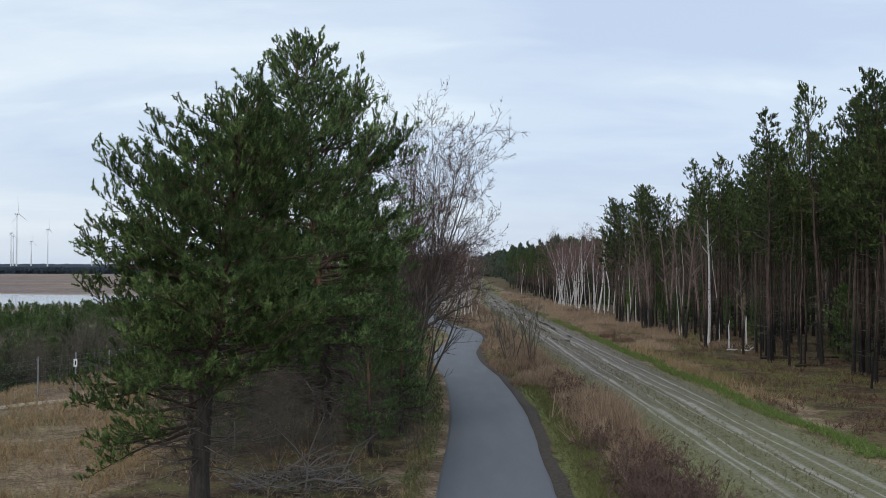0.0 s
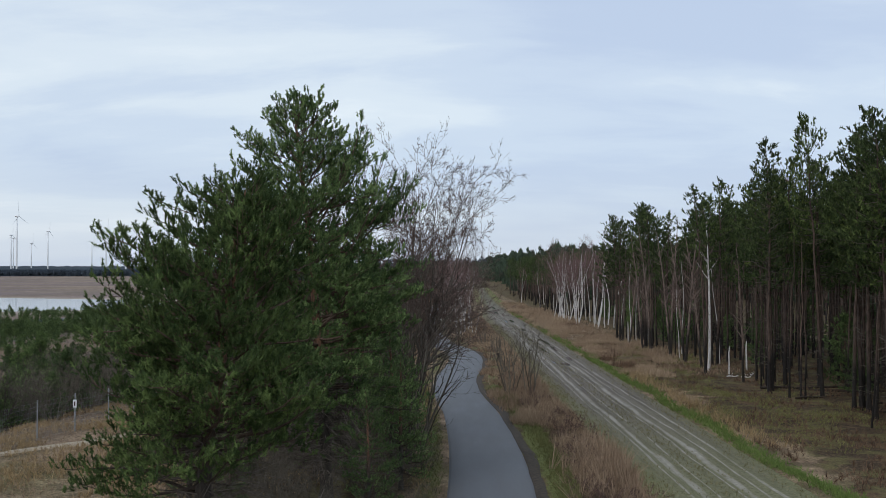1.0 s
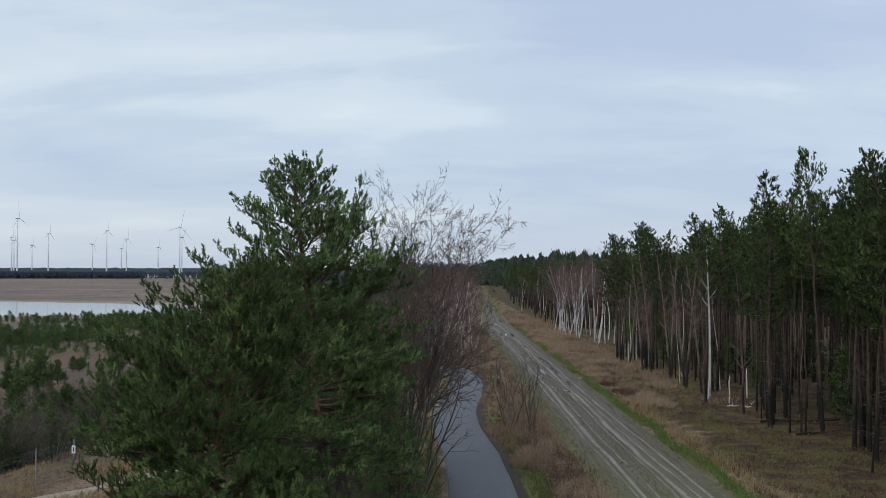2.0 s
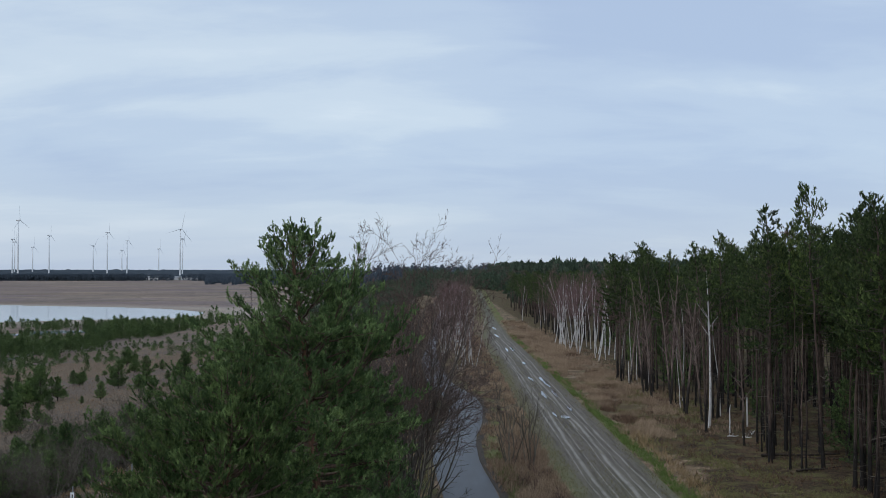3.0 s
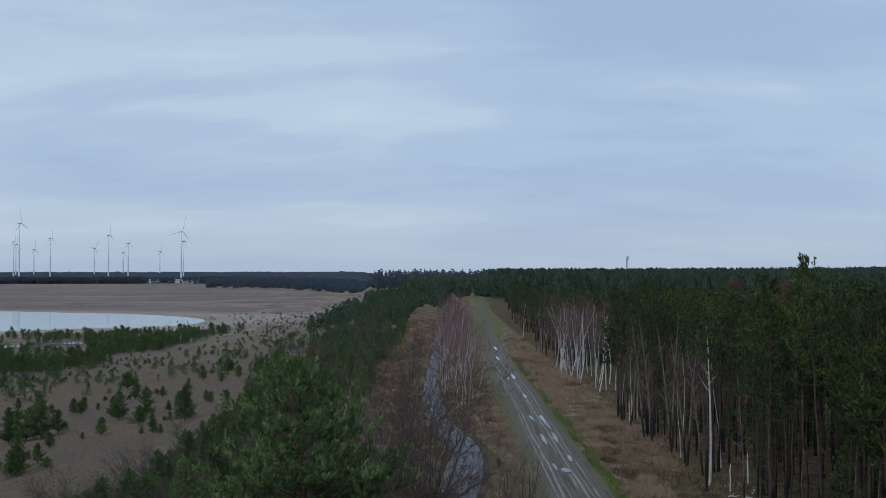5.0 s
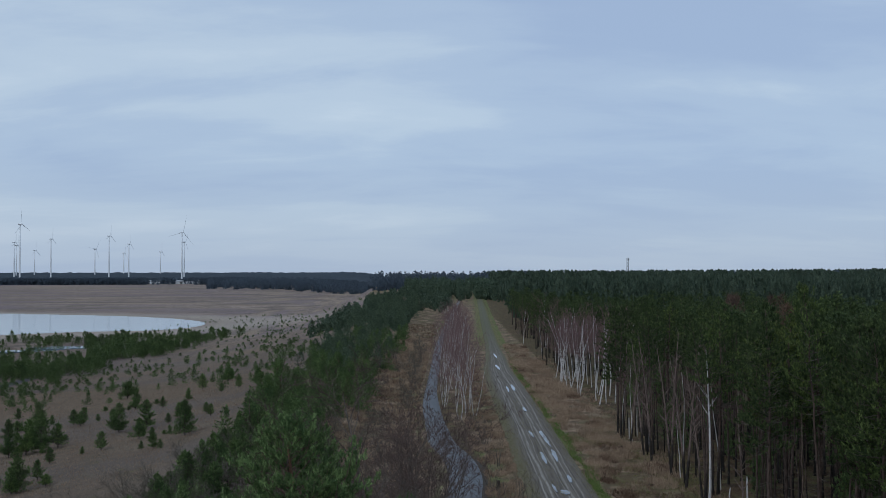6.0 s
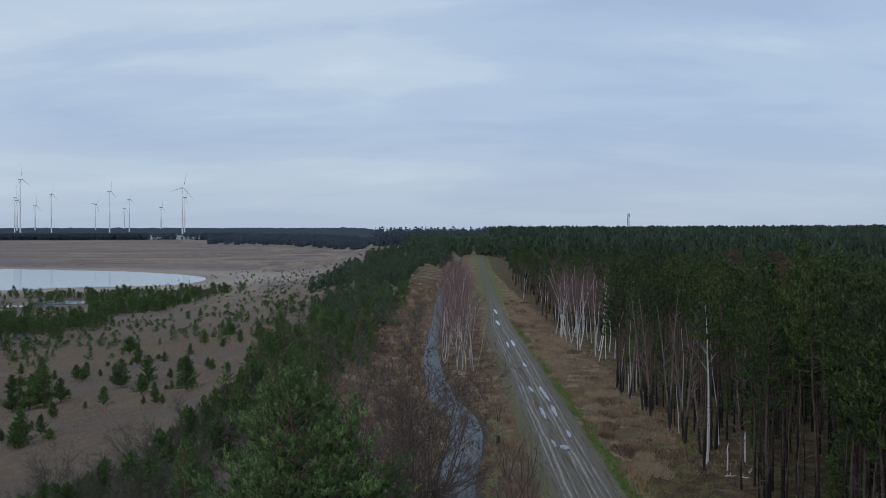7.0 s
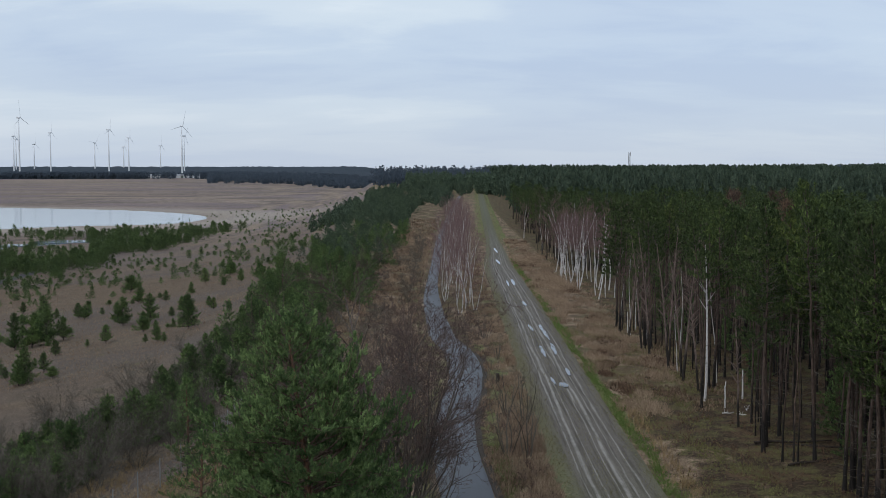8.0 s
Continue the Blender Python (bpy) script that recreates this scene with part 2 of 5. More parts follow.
def track_material():
    m = Nodes("sandy_track", 0.9, 0.2)
    uv = m.node("UVMap")
    sep = m.node("SeparateXYZ")
    m.link(uv.outputs[0], sep.inputs[0])
    co = m.coords("Position")
    mid, fine, big = m.noise(co, 0.9, 5, 0.65), m.noise(co, 7, 5, 0.75), m.noise(co, 0.16, 4)
    along = m.noise(m.coords("Position", (0.6, 0.03, 1)), 1.6, 4, 0.6)
    streak = m.noise(m.coords("Position", (3.0, 0.07, 1)), 1.5, 4, 0.65)
    grass = m.mix(m.ramp(fine, [(0.35, 0), (0.65, 1)]), (0.072, 0.066, 0.034), (0.150, 0.134, 0.074))
    grass = m.mix(m.ramp(mid, [(0.45, 0), (0.65, 0.7)]), grass, (0.135, 0.108, 0.070))
    where = m.node("SeparateXYZ")
    m.link(co, where.inputs[0])
    mossy = m.mix(m.ramp(fine, [(0.35, 0), (0.65, 1)]), (0.080, 0.090, 0.036), (0.195, 0.195, 0.092))
    grass = m.mix(m.ramp(m.math("DIVIDE", where.outputs[1], 100.0), [(0.48, 0.85), (0.85, 0.0)]), grass, mossy)
    dirt = m.mix(m.ramp(fine, [(0.3, 0), (0.7, 1)]), (0.082, 0.070, 0.058), (0.172, 0.150, 0.127))
    dirt = m.mix(m.ramp(streak, [(0.38, 0.8), (0.52, 0)]), dirt, (0.06, 0.052, 0.042))
    sand = m.mix(m.ramp(fine, [(0.3, 0), (0.7, 1)]), (0.215, 0.200, 0.175), (0.35, 0.33, 0.295))
    o = m.math("ADD", m.math("SUBTRACT", m.math("MULTIPLY", sep.outputs[0], 6.4), 3.4), m.math("MULTIPLY", m.math("SUBTRACT", along, 0.5), 0.8))
    edge = m.math("ADD", m.math("ABSOLUTE", m.math("SUBTRACT", o, 0.25)), m.math("MULTIPLY", m.math("SUBTRACT", mid, 0.5), 1.2))
    at_y = m.node("SeparateXYZ")
    m.link(m.node("NewGeometry").outputs["Position"], at_y.inputs[0])
    overgrown = m.ramp(m.math("DIVIDE", at_y.outputs[1], 1000.0), [(0.20, 0.0), (0.40, 1.0)])
    bare = m.ramp(m.math("ADD", m.math("DIVIDE", edge, 4.0), m.math("MULTIPLY", overgrown, 0.3)), [(0.50, 1), (0.74, 0)])
    worn = m.ramp(m.math("DIVIDE", at_y.outputs[1], 100.0), [(0.38, 0.35), (0.72, 1.0)])
    c = m.mix(m.math("MULTIPLY", bare, worn), grass, dirt)
    # worn wheel lines, each with its own width
    lines = 0.0
    for at, w in ((-1.45, 0.08), (-1.0, 0.14), (-0.55, 0.05), (0.35, 0.07), (0.72, 0.15), (1.25, 0.07), (1.75, 0.09)):
        d = m.math("DIVIDE", m.math("SUBTRACT", o, at), w)
        g = m.math("SUBTRACT", 1.0, m.math("MINIMUM", m.math("MULTIPLY", d, d), 1.0))
        lines = m.math("MAXIMUM", g, lines)
    wear = m.ramp(m.math("ADD", m.math("MULTIPLY", mid, 0.5), m.math("MULTIPLY", streak, 0.5)), [(0.36, 0.12), (0.56, 1.0)])
    c = m.mix(m.math("MULTIPLY", m.math("MULTIPLY", lines, wear), m.math("SUBTRACT", 0.85, m.math("MULTIPLY", overgrown, 0.6))), c, sand)
    c = m.mix(m.ramp(big, [(0.5, 0), (0.7, 0.3)]), c, (0.12, 0.105, 0.08))
    c = m.mix(m.math("MULTIPLY", overgrown, 0.65), c, (0.078, 0.080, 0.042))
    m.color(c)
    m.bump(m.math("ADD", mid, fine), 0.7, 0.06)
    return m.mat


def plain_material(name, a, b, rough=0.7, spec=0.3, metal=0.0, scale=6.0):
    m = Nodes(name, rough, spec)
    m.bsdf.inputs["Metallic"].default_value = metal
    n = m.noise(m.coords("Object"), scale, 4)
    m.color(m.mix(m.ramp(n, [(0.3, 0), (0.7, 1)]), a, b))
    return m.mat


def water_material(name, color, rough):
    m = Nodes(name, rough, 0.5)
    m.bsdf.inputs["IOR"].default_value = 1.33
    n = m.noise(m.coords("Position", (1, 0.4, 1)), 0.8, 3)
    m.color(m.mix(m.ramp(n, [(0.4, 0), (0.6, 1)]), color, tuple(c * 1.2 for c in color)))
    m.bump(n, 0.02, 0.02)
    return m.mat


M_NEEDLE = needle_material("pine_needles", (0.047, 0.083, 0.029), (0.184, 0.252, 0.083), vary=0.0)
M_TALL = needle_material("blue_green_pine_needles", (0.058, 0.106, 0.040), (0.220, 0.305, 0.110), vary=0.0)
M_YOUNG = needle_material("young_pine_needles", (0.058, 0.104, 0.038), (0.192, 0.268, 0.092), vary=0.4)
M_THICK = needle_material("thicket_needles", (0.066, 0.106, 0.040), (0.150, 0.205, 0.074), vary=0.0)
# Needles of the farther pines, made paler and bluer to stand in for haze.
M_FAR = needle_material("hazed_far_needles", (0.060, 0.093, 0.064), (0.142, 0.184, 0.112))
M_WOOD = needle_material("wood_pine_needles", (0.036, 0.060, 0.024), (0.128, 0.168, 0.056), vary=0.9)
# Far woods and ridge: distance haze is put into this blue-grey leaf colour.
M_DIST = twig_material("hazed_wood_foliage", (0.074, 0.094, 0.120), (0.098, 0.120, 0.144))
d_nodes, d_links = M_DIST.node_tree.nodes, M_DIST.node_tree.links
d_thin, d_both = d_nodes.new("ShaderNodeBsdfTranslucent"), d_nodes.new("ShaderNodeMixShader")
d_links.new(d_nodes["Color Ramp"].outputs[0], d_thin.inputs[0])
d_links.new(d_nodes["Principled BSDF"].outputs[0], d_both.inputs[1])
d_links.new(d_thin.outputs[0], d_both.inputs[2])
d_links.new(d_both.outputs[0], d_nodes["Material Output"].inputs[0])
M_BROWN = needle_material("withered_needles", (0.085, 0.055, 0.042), (0.170, 0.110, 0.082), vary=0.4)
M_PBARK = bark_material("pine_bark", (0.066, 0.057, 0.050), (0.21, 0.115, 0.075), 4.4)
M_FBARK = bark_material("scorched_pine_bark", (0.030, 0.026, 0.024), (0.118, 0.084, 0.068), 2.8, 9.0, True)
M_LIMB = bark_material("pine_limb_bark", (0.07, 0.055, 0.045), (0.15, 0.105, 0.08), 4.0)
M_DBARK = bark_material("grey_bark", (0.06, 0.052, 0.045), (0.13, 0.11, 0.095), 3.0)
M_BIRCH = birch_material()
M_DEADBARK = bark_material("dead_pine_bark", (0.04, 0.034, 0.03), (0.22, 0.165, 0.14), 2.6)
M_DEAD = twig_material("dead_twigs", (0.050, 0.041, 0.035), (0.165, 0.138, 0.120))
M_BTWIG = twig_material("birch_twigs", (0.094, 0.058, 0.056), (0.215, 0.140, 0.132))
M_TWIG = twig_material("bare_twigs", (0.056, 0.049, 0.039), (0.148, 0.130, 0.104))
M_RTWIG = twig_material("red_brown_twigs", (0.050, 0.036, 0.031), (0.135, 0.096, 0.084))
M_BRAMBLE = twig_material("bramble_twigs", (0.055, 0.036, 0.030), (0.15, 0.098, 0.080))
M_STRAW = twig_material("dry_grass_blades", (0.140, 0.094, 0.062), (0.355, 0.258, 0.182))
M_GREEN = twig_material("green_grass_blades", (0.078, 0.082, 0.030), (0.165, 0.165, 0.066))
M_GROUND, M_ROAD, M_TRACK = ground_material(), asphalt_material(), track_material()
M_LAKE = water_material("lake_water", (0.10, 0.13, 0.16), 0.12)
M_PUDDLE = water_material("puddle_water", (0.10, 0.098, 0.095), 0.02)
M_STEEL = plain_material("galvanised_steel", (0.22, 0.23, 0.24), (0.34, 0.35, 0.36), 0.5, 0.5, 0.6)
M_WHITE = plain_material("white_paint", (0.60, 0.62, 0.64), (0.72, 0.73, 0.74), 0.5, 0.4, 0.0, 0.05)
M_CHAR = plain_material("charred_wood", (0.02, 0.017, 0.015), (0.07, 0.055, 0.045), 0.9, 0.1)


# ---- mesh tools ----
class Geo:
    """Gathers vertices and triangles."""

    def __init__(self):
        self.v, self.f, self.n = [], [], 0

    def add(self, v, f):
        v, f = np.asarray(v, float).reshape(-1, 3), np.asarray(f, int).reshape(-1, 3)
        self.v.append(v)
        self.f.append(f + self.n)
        self.n += len(v)

    def arrays(self):
        if not self.v:
            return np.zeros((0, 3)), np.zeros((0, 3), int)
        return np.concatenate(self.v), np.concatenate(self.f)

    def tubes(self, p0, p1, r0, r1, k=4):
        """Tapered k-sided tubes from the points p0 to p1."""
        p0, p1 = np.asarray(p0, float).reshape(-1, 3), np.asarray(p1, float).reshape(-1, 3)
        if not len(p0):
            return
        r0, r1 = np.broadcast_to(r0, len(p0)), np.broadcast_to(r1, len(p0))
        d = p1 - p0
        d = d / (np.linalg.norm(d, axis=1, keepdims=True) + 1e-9)
        ref = np.where(np.abs(d[:, 2:3]) > 0.9, [[1.0, 0, 0]], [[0, 0, 1.0]])
        a = np.cross(d, ref)
        a /= np.linalg.norm(a, axis=1, keepdims=True) + 1e-9
        b = np.cross(d, a)
        ang = np.arange(k) * 2 * np.pi / k
        ring = a[:, None] * np.cos(ang)[None, :, None] + b[:, None] * np.sin(ang)[None, :, None]
        v = np.stack([p0[:, None] + ring * r0[:, None, None], p1[:, None] + ring * r1[:, None, None]], 1)
        i, j = np.arange(k), (np.arange(k) + 1) % k
        f = np.concatenate([np.stack([i, j, k + i], 1), np.stack([j, k + j, k + i], 1)])
        self.add(v, (f[None] + (np.arange(len(p0)) * 2 * k)[:, None, None]))

    def path(self, pts, radii, k=6):
        """One joined tube along a line of points, closed at its end."""
        pts, radii = np.asarray(pts, float), np.asarray(radii, float)
        t = np.gradient(pts, axis=0)
        t /= np.linalg.norm(t, axis=1, keepdims=True) + 1e-9
        ref = np.array([1.0, 0, 0]) if abs(t[0][2]) > 0.7 else np.array([0, 0, 1.0])
        a = np.cross(t, ref)
        a /= np.linalg.norm(a, axis=1, keepdims=True) + 1e-9
        b = np.cross(t, a)
        ang = np.arange(k) * 2 * np.pi / k
        ring = a[:, None] * np.cos(ang)[None, :, None] + b[:, None] * np.sin(ang)[None, :, None]
        v = (pts[:, None] + ring * radii[:, None, None]).reshape(-1, 3)
        f = []
        for s in range(len(pts) - 1):
            for i in range(k):
                j = (i + 1) % k
                f += [(s * k + i, s * k + j, s * k + k + i), (s * k + j, s * k + k + j, s * k + k + i)]
        for i in range(1, k - 1):
            f.append(((len(pts) - 1) * k, (len(pts) - 1) * k + i, (len(pts) - 1) * k + i + 1))
        self.add(v, f)

    def blades(self, rng, pos, way, length, width, n, spread, along=0.6):
        """n narrow blades round each place, fanned about its way."""
        pos, way = np.repeat(np.asarray(pos, float), n, 0), np.repeat(np.asarray(way, float), n, 0)
        m = len(pos)
        if not m:
            return
        size = np.repeat(np.broadcast_to(length, m // n), n) * rng.uniform(0.7, 1.25, m)
        d = way + rng.normal(0, spread, (m, 3))
        d /= np.linalg.norm(d, axis=1, keepdims=True) + 1e-9
        side = np.cross(d, rng.normal(0, 1, (m, 3)))
        side /= np.linalg.norm(side, axis=1, keepdims=True) + 1e-9
        o = pos - way * (rng.uniform(0, along, m) * size)[:, None]
        w = (size * width)[:, None]
        v = np.stack([o - side * w, o + side * w, o + d * size[:, None]], 1)
        self.add(v, np.arange(m * 3).reshape(-1, 3))


def raw_mesh(name, v, f, material, smooth=False):
    me = bpy.data.meshes.new(name)
    v, f = np.asarray(v, np.float32), np.asarray(f, np.int32)
    n, k = f.shape
    me.vertices.add(len(v))
    me.vertices.foreach_set("co", v.ravel())
    me.loops.add(n * k)
    me.loops.foreach_set("vertex_index", f.ravel())
    me.polygons.add(n)
    me.polygons.foreach_set("loop_start", np.arange(0, n * k, k, dtype=np.int32))
    me.polygons.foreach_set("use_smooth", np.full(n, smooth))
    me.update(calc_edges=True)
    me.validate()
    me.materials.append(material)
    return me


def part(name, geo, material, parent=None, label="", smooth=False):
    v, f = geo.arrays() if isinstance(geo, Geo) else geo
    ob = new(name, raw_mesh(name, v, f, material, smooth))
    if parent is not None:
        ob.parent = parent
    return tagged(ob, label)


def thing(name, label, category, group="", m=None):
    ob = tagged(new(name), label, category, group)
    ob.empty_display_size = 0.3
    if m is not None:
        ob.matrix_basis = m
    return ob


def smooth(a, b, x):
    t = np.clip((np.asarray(x, float) - a) / (b - a), 0, 1)
    return t * t * (3 - 2 * t)


# ---- the lie of the land ----
ROAD = np.array([(-60, 0.6), (10, 0.9), (28, 1.25), (45, 1.75), (60, 1.55), (72, 0.9), (82, 0.95), (93, 1.8), (104, 2.1), (114, 1.35), (122, 0.1), (136, -0.8), (153, -1.55), (230, -1.7), (300, -1.3), (400, 0.8), (550, 5.0), (700, 9.5)])


def glide(table, y):
    """A smooth line through the table's places."""
    t, v = table[:, 0], table[:, 1]
    m = np.gradient(v, t)
    y = np.clip(np.asarray(y, float), t[0], t[-1])
    i = np.clip(np.searchsorted(t, y, "right") - 1, 0, len(t) - 2)
    h = t[i + 1] - t[i]
    s = (y - t[i]) / h
    return v[i] * (1 + 2 * s) * (1 - s) ** 2 + m[i] * h * s * (1 - s) ** 2 + v[i + 1] * s * s * (3 - 2 * s) + m[i + 1] * h * s * s * (s - 1)


def road_x(y):
    return glide(ROAD, y)


def track_x(y):
    """The middle of the sandy track."""
    y = np.asarray(y, float)
    return 10.0 + 0.9 * smooth(40, 200, y) + 0.0245 * np.clip(y - 200, 0, 700) * smooth(200, 260, y)


def track_w(y):
    """How wide the track is, against its width near the wood."""
    return 1 - 0.42 * smooth(180, 320, np.asarray(y, float))


def edge_x(y):
    """The brow of the slope down to the old pit."""
    return -17.0 - 0.050 * np.clip(np.asarray(y, float) - 70, 0, 1400) + 4.0 * smooth(45, 80, y) - 4.0 * smooth(80, 140, y)


def land(x, y):
    """Height of the ground."""
    x, y = np.asarray(x, float), np.asarray(y, float)
    rise = 9.0 * smooth(250, 1200, y) + 3.0 * smooth(150, 900, x)
    drop = np.clip(edge_x(y) - x, 0, None)
    low = -12.6 * (1 - np.exp(-drop / (62.0 - 22.0 * smooth(380, 600, y)))) * smooth(0, 16, drop)
    low = np.where(drop > 130, -12.6 + (low + 12.6) * np.exp(-(drop - 130) / 60.0), low)
    plain = -12.6 + 19.6 * smooth(1050, 2700, y) + 24.0 * smooth(3300, 4400, y)
    t = smooth(10, 260, drop)
    hill = rise * (1 - smooth(0, 45, drop)) + low
    z = hill * (1 - t) + plain * t
    lake = np.sqrt(((x + 534) / 385) ** 2 + ((y - 800 + 0.12 * (x + 534)) / 226) ** 2) + 0.03 * np.sin(x * 0.024 + 1) + 0.022 * np.sin(x * 0.055 + y * 0.021)
    z = z - 1.4 * (1 - smooth(0.90, 1.04, lake))
    bumps = 0.08 * np.sin(x * 0.9 + 1.3 * np.sin(y * 0.31)) * np.sin(y * 0.53 + 0.7 * np.sin(x * 0.47)) * (1 - smooth(90, 150, y))
    keep = smooth(1.9, 3.6, np.abs(x - road_x(y))) * smooth(4.2, 6.0, np.abs(x - track_x(y)))
    return z + bumps * keep


def steps(a, b, first, growth):
    out, x, s = [a], a, first
    while x < b:
        x += s
        s *= growth
        out.append(x)
    return out


right_side = steps(30, 4600, 1.2, 1.07)[1:]
left_side = [-v for v in steps(24, 4600, 1.0, 1.06)[1:]][::-1]
gx = np.array(left_side + list(np.arange(-24, 30.01, 0.5)) + right_side)
gy = np.array([-v for v in steps(10, 2500, 3, 1.2)][::-1] + list(np.arange(-8, 200, 1.0)) + steps(200, 4900, 1.0, 1.028))
GX, GY = np.meshgrid(gx, gy)
GZ = land(GX, GY)
GZ = GZ - 0.22 * (1 - smooth(2.4, 3.1, np.abs(GX - track_x(GY) + 0.2) / track_w(GY))) * (GY < 770) - 0.12 * (1 - smooth(1.0, 1.5, np.abs(GX - road_x(GY)))) * (GY < 660)
nx, ny = len(gx), len(gy)
idx = np.arange(nx * ny).reshape(ny, nx)
quads = np.stack([idx[:-1, :-1], idx[:-1, 1:], idx[1:, 1:], idx[1:, :-1]], -1).reshape(-1, 4)
ground = tagged(new("ground", raw_mesh("ground", np.stack([GX, GY, GZ], -1).reshape(-1, 3), quads, M_GROUND, True)),
                "dry heath ground with straw-coloured grass, moss and bare soil", "ground", kind="structure")
zone = ground.data.color_attributes.new("zone", "FLOAT_COLOR", "POINT")
dr, dt = GX - road_x(GY), GX - track_x(GY)
green = np.maximum.reduce([np.exp(-((dt - 3.4) / 0.7) ** 2) * (0.7 + 0.3 * np.sin(GY * 0.16)) * (0.55 + 0.45 * smooth(45, 70, GY)), np.exp(-((dr - 2.7) / 0.75) ** 2) * (0.62 + 0.55 * smooth(64, 48, GY)) * smooth(140, 115, GY), np.exp(-((dr + 2.3) / 0.6) ** 2) * 0.6,
                           0.55 * smooth(230, 330, GY) * (np.abs(dt) < 4), 0.45 * np.exp(-((dt + 4.6) / 0.7) ** 2)])
# The last term lays dark litter under the roadside pines, their shade included.
soil = np.maximum.reduce([1.15 * smooth(14.6, 16.5, GX) * smooth(112, 84, GY) * (0.8 + 0.4 * np.sin(GY * 0.19 + 0.4 * GX) * np.sin(GX * 0.6)), 1.5 * np.exp(-((GX - 16.8 - 0.6 * np.sin(GY * 0.3)) / 1.9) ** 4) * smooth(92, 78, GY) * (0.75 + 0.35 * np.sin(GY * 0.24)), smooth(20.0, 23.5, GX) * 0.95 * (GY > -20), (1.0 - 0.75 * smooth(82, 112, GY)) * smooth(14.2, 16.5, GX) * (0.74 + 0.4 * np.sin(GY * 0.13 + 1.5) * np.sin(GX * 0.7 + GY * 0.04)),
                          np.exp(-((dr - 1.9) / 0.35) ** 2) * 2.2, (0.35 + 1.1 * smooth(52, 40, GY)) * np.exp(-((dr - 4.4) / 1.5) ** 2) * smooth(95, 75, GY), 0.8 * smooth(95, 125, GY) * (np.abs(dr) < 16) * (GX < 7) * (0.7 + 0.5 * np.sin(GY * 0.21) * np.sin(GX * 0.9)), 1.9 * np.exp(-((GX + 5.0) / 3.6) ** 4) * smooth(66, 54, GY)])
plain = smooth(-4, 7, edge_x(GY) - GX)
ring = np.sqrt(((GX + 534) / 385) ** 2 + ((GY - 800 + 0.12 * (GX + 534)) / 226) ** 2)
shore = np.exp(-((ring - 1.06) / 0.13) ** 2)
zone.data.foreach_set("color", np.stack([green, soil * (1 - plain), plain, shore], -1).astype(np.float32).ravel())


def strip(name, ys, middle, offsets, lift, material, label, category, taper=np.ones_like):
    """A road laid along its middle line, with a cross-section given by offsets and lift."""
    ys, offsets = np.asarray(ys, float), np.asarray(offsets, float)
    X = middle(ys)[:, None] + offsets[None] * np.asarray(taper(ys))[:, None]
    Y = np.repeat(ys[:, None], len(offsets), 1)
    Z = land(X, Y) + lift(offsets[None] + 0 * X, Y)
    a, b = len(ys), len(offsets)
    ii = np.arange(a * b).reshape(a, b)
    f = np.stack([ii[:-1, :-1], ii[:-1, 1:], ii[1:, 1:], ii[1:, :-1]], -1).reshape(-1, 4)
    me = raw_mesh(name, np.stack([X, Y, Z], -1).reshape(-1, 3), f, material, True)
    uv = me.uv_layers.new(name="UVMap")
    u = (offsets - offsets[0]) / (offsets[-1] - offsets[0])
    flat = np.stack([np.repeat(u[None], a, 0), Y], -1).reshape(-1, 2)
    uv.data.foreach_set("uv", flat[f.ravel()].astype(np.float32).ravel())
    return tagged(new(name, me), label, category, kind="structure")


road_rows = list(np.arange(-40, 200, 1.0)) + steps(200, 680, 2, 1.03)
strip("road", road_rows, road_x, [-1.62, -1.5, -1.47, -0.8, 0, 0.8, 1.47, 1.5, 1.62],
      lambda o, y: np.where(np.abs(o) > 1.55, -0.05, np.where(np.abs(o) > 1.48, 0.02, 0.06 - 0.012 * np.abs(o))), M_ROAD,
      "narrow grey asphalt cycle road winding through the heath", "road", lambda y: 1 - 0.22 * smooth(110, 150, y) - 0.2 * smooth(150, 190, y))


strip("verge", list(np.arange(-40, 112, 0.7)), road_x, [1.45, 1.58, 1.75, 1.95, 2.1],
      lambda o, y: np.where((o < 1.5) | (o > 2.05), -0.08, 0.03 + 0.012 * np.sin(y * 0.9) * np.sin(y * 0.37 + o * 3)),
      plain_material("wet_verge_soil", (0.016, 0.012, 0.009), (0.062, 0.046, 0.032), 0.85, 0.25, 0, 9.0), "narrow edge of dark wet soil beside the road", "verge",
      lambda y: 1 + 0.04 * np.sin(y * 0.31) + 0.025 * np.sin(y * 0.83 + 1) + 0.012 * np.sin(y * 1.9))


def ruts(o, y):
    """Wheel ruts pressed into the track."""
    g = 0.05 + 0.0 * o
    for c, d, w in ((-1.15, 0.09, 0.22), (0.55, 0.08, 0.22), (-2.0, 0.05, 0.18), (1.35, 0.06, 0.2), (2.3, 0.04, 0.2), (-0.3, 0.03, 0.15)):
        g = g - d * np.exp(-((o - c - 0.12 * np.sin(y * 0.06 + c)) / w) ** 2)
    g = g + 0.02 * np.sin(y * 0.7 + o * 2) * np.sin(y * 0.23)
    return np.where((o < -3.3) | (o > 2.9), -0.08, g)


strip("dirt_track", list(np.arange(-40, 240, 0.8)) + steps(240, 780, 1.5, 1.03), track_x, np.arange(-3.4, 3.01, 0.2), ruts, M_TRACK,
      "sandy forest track with pale wheel ruts and grass between", "track", track_w)

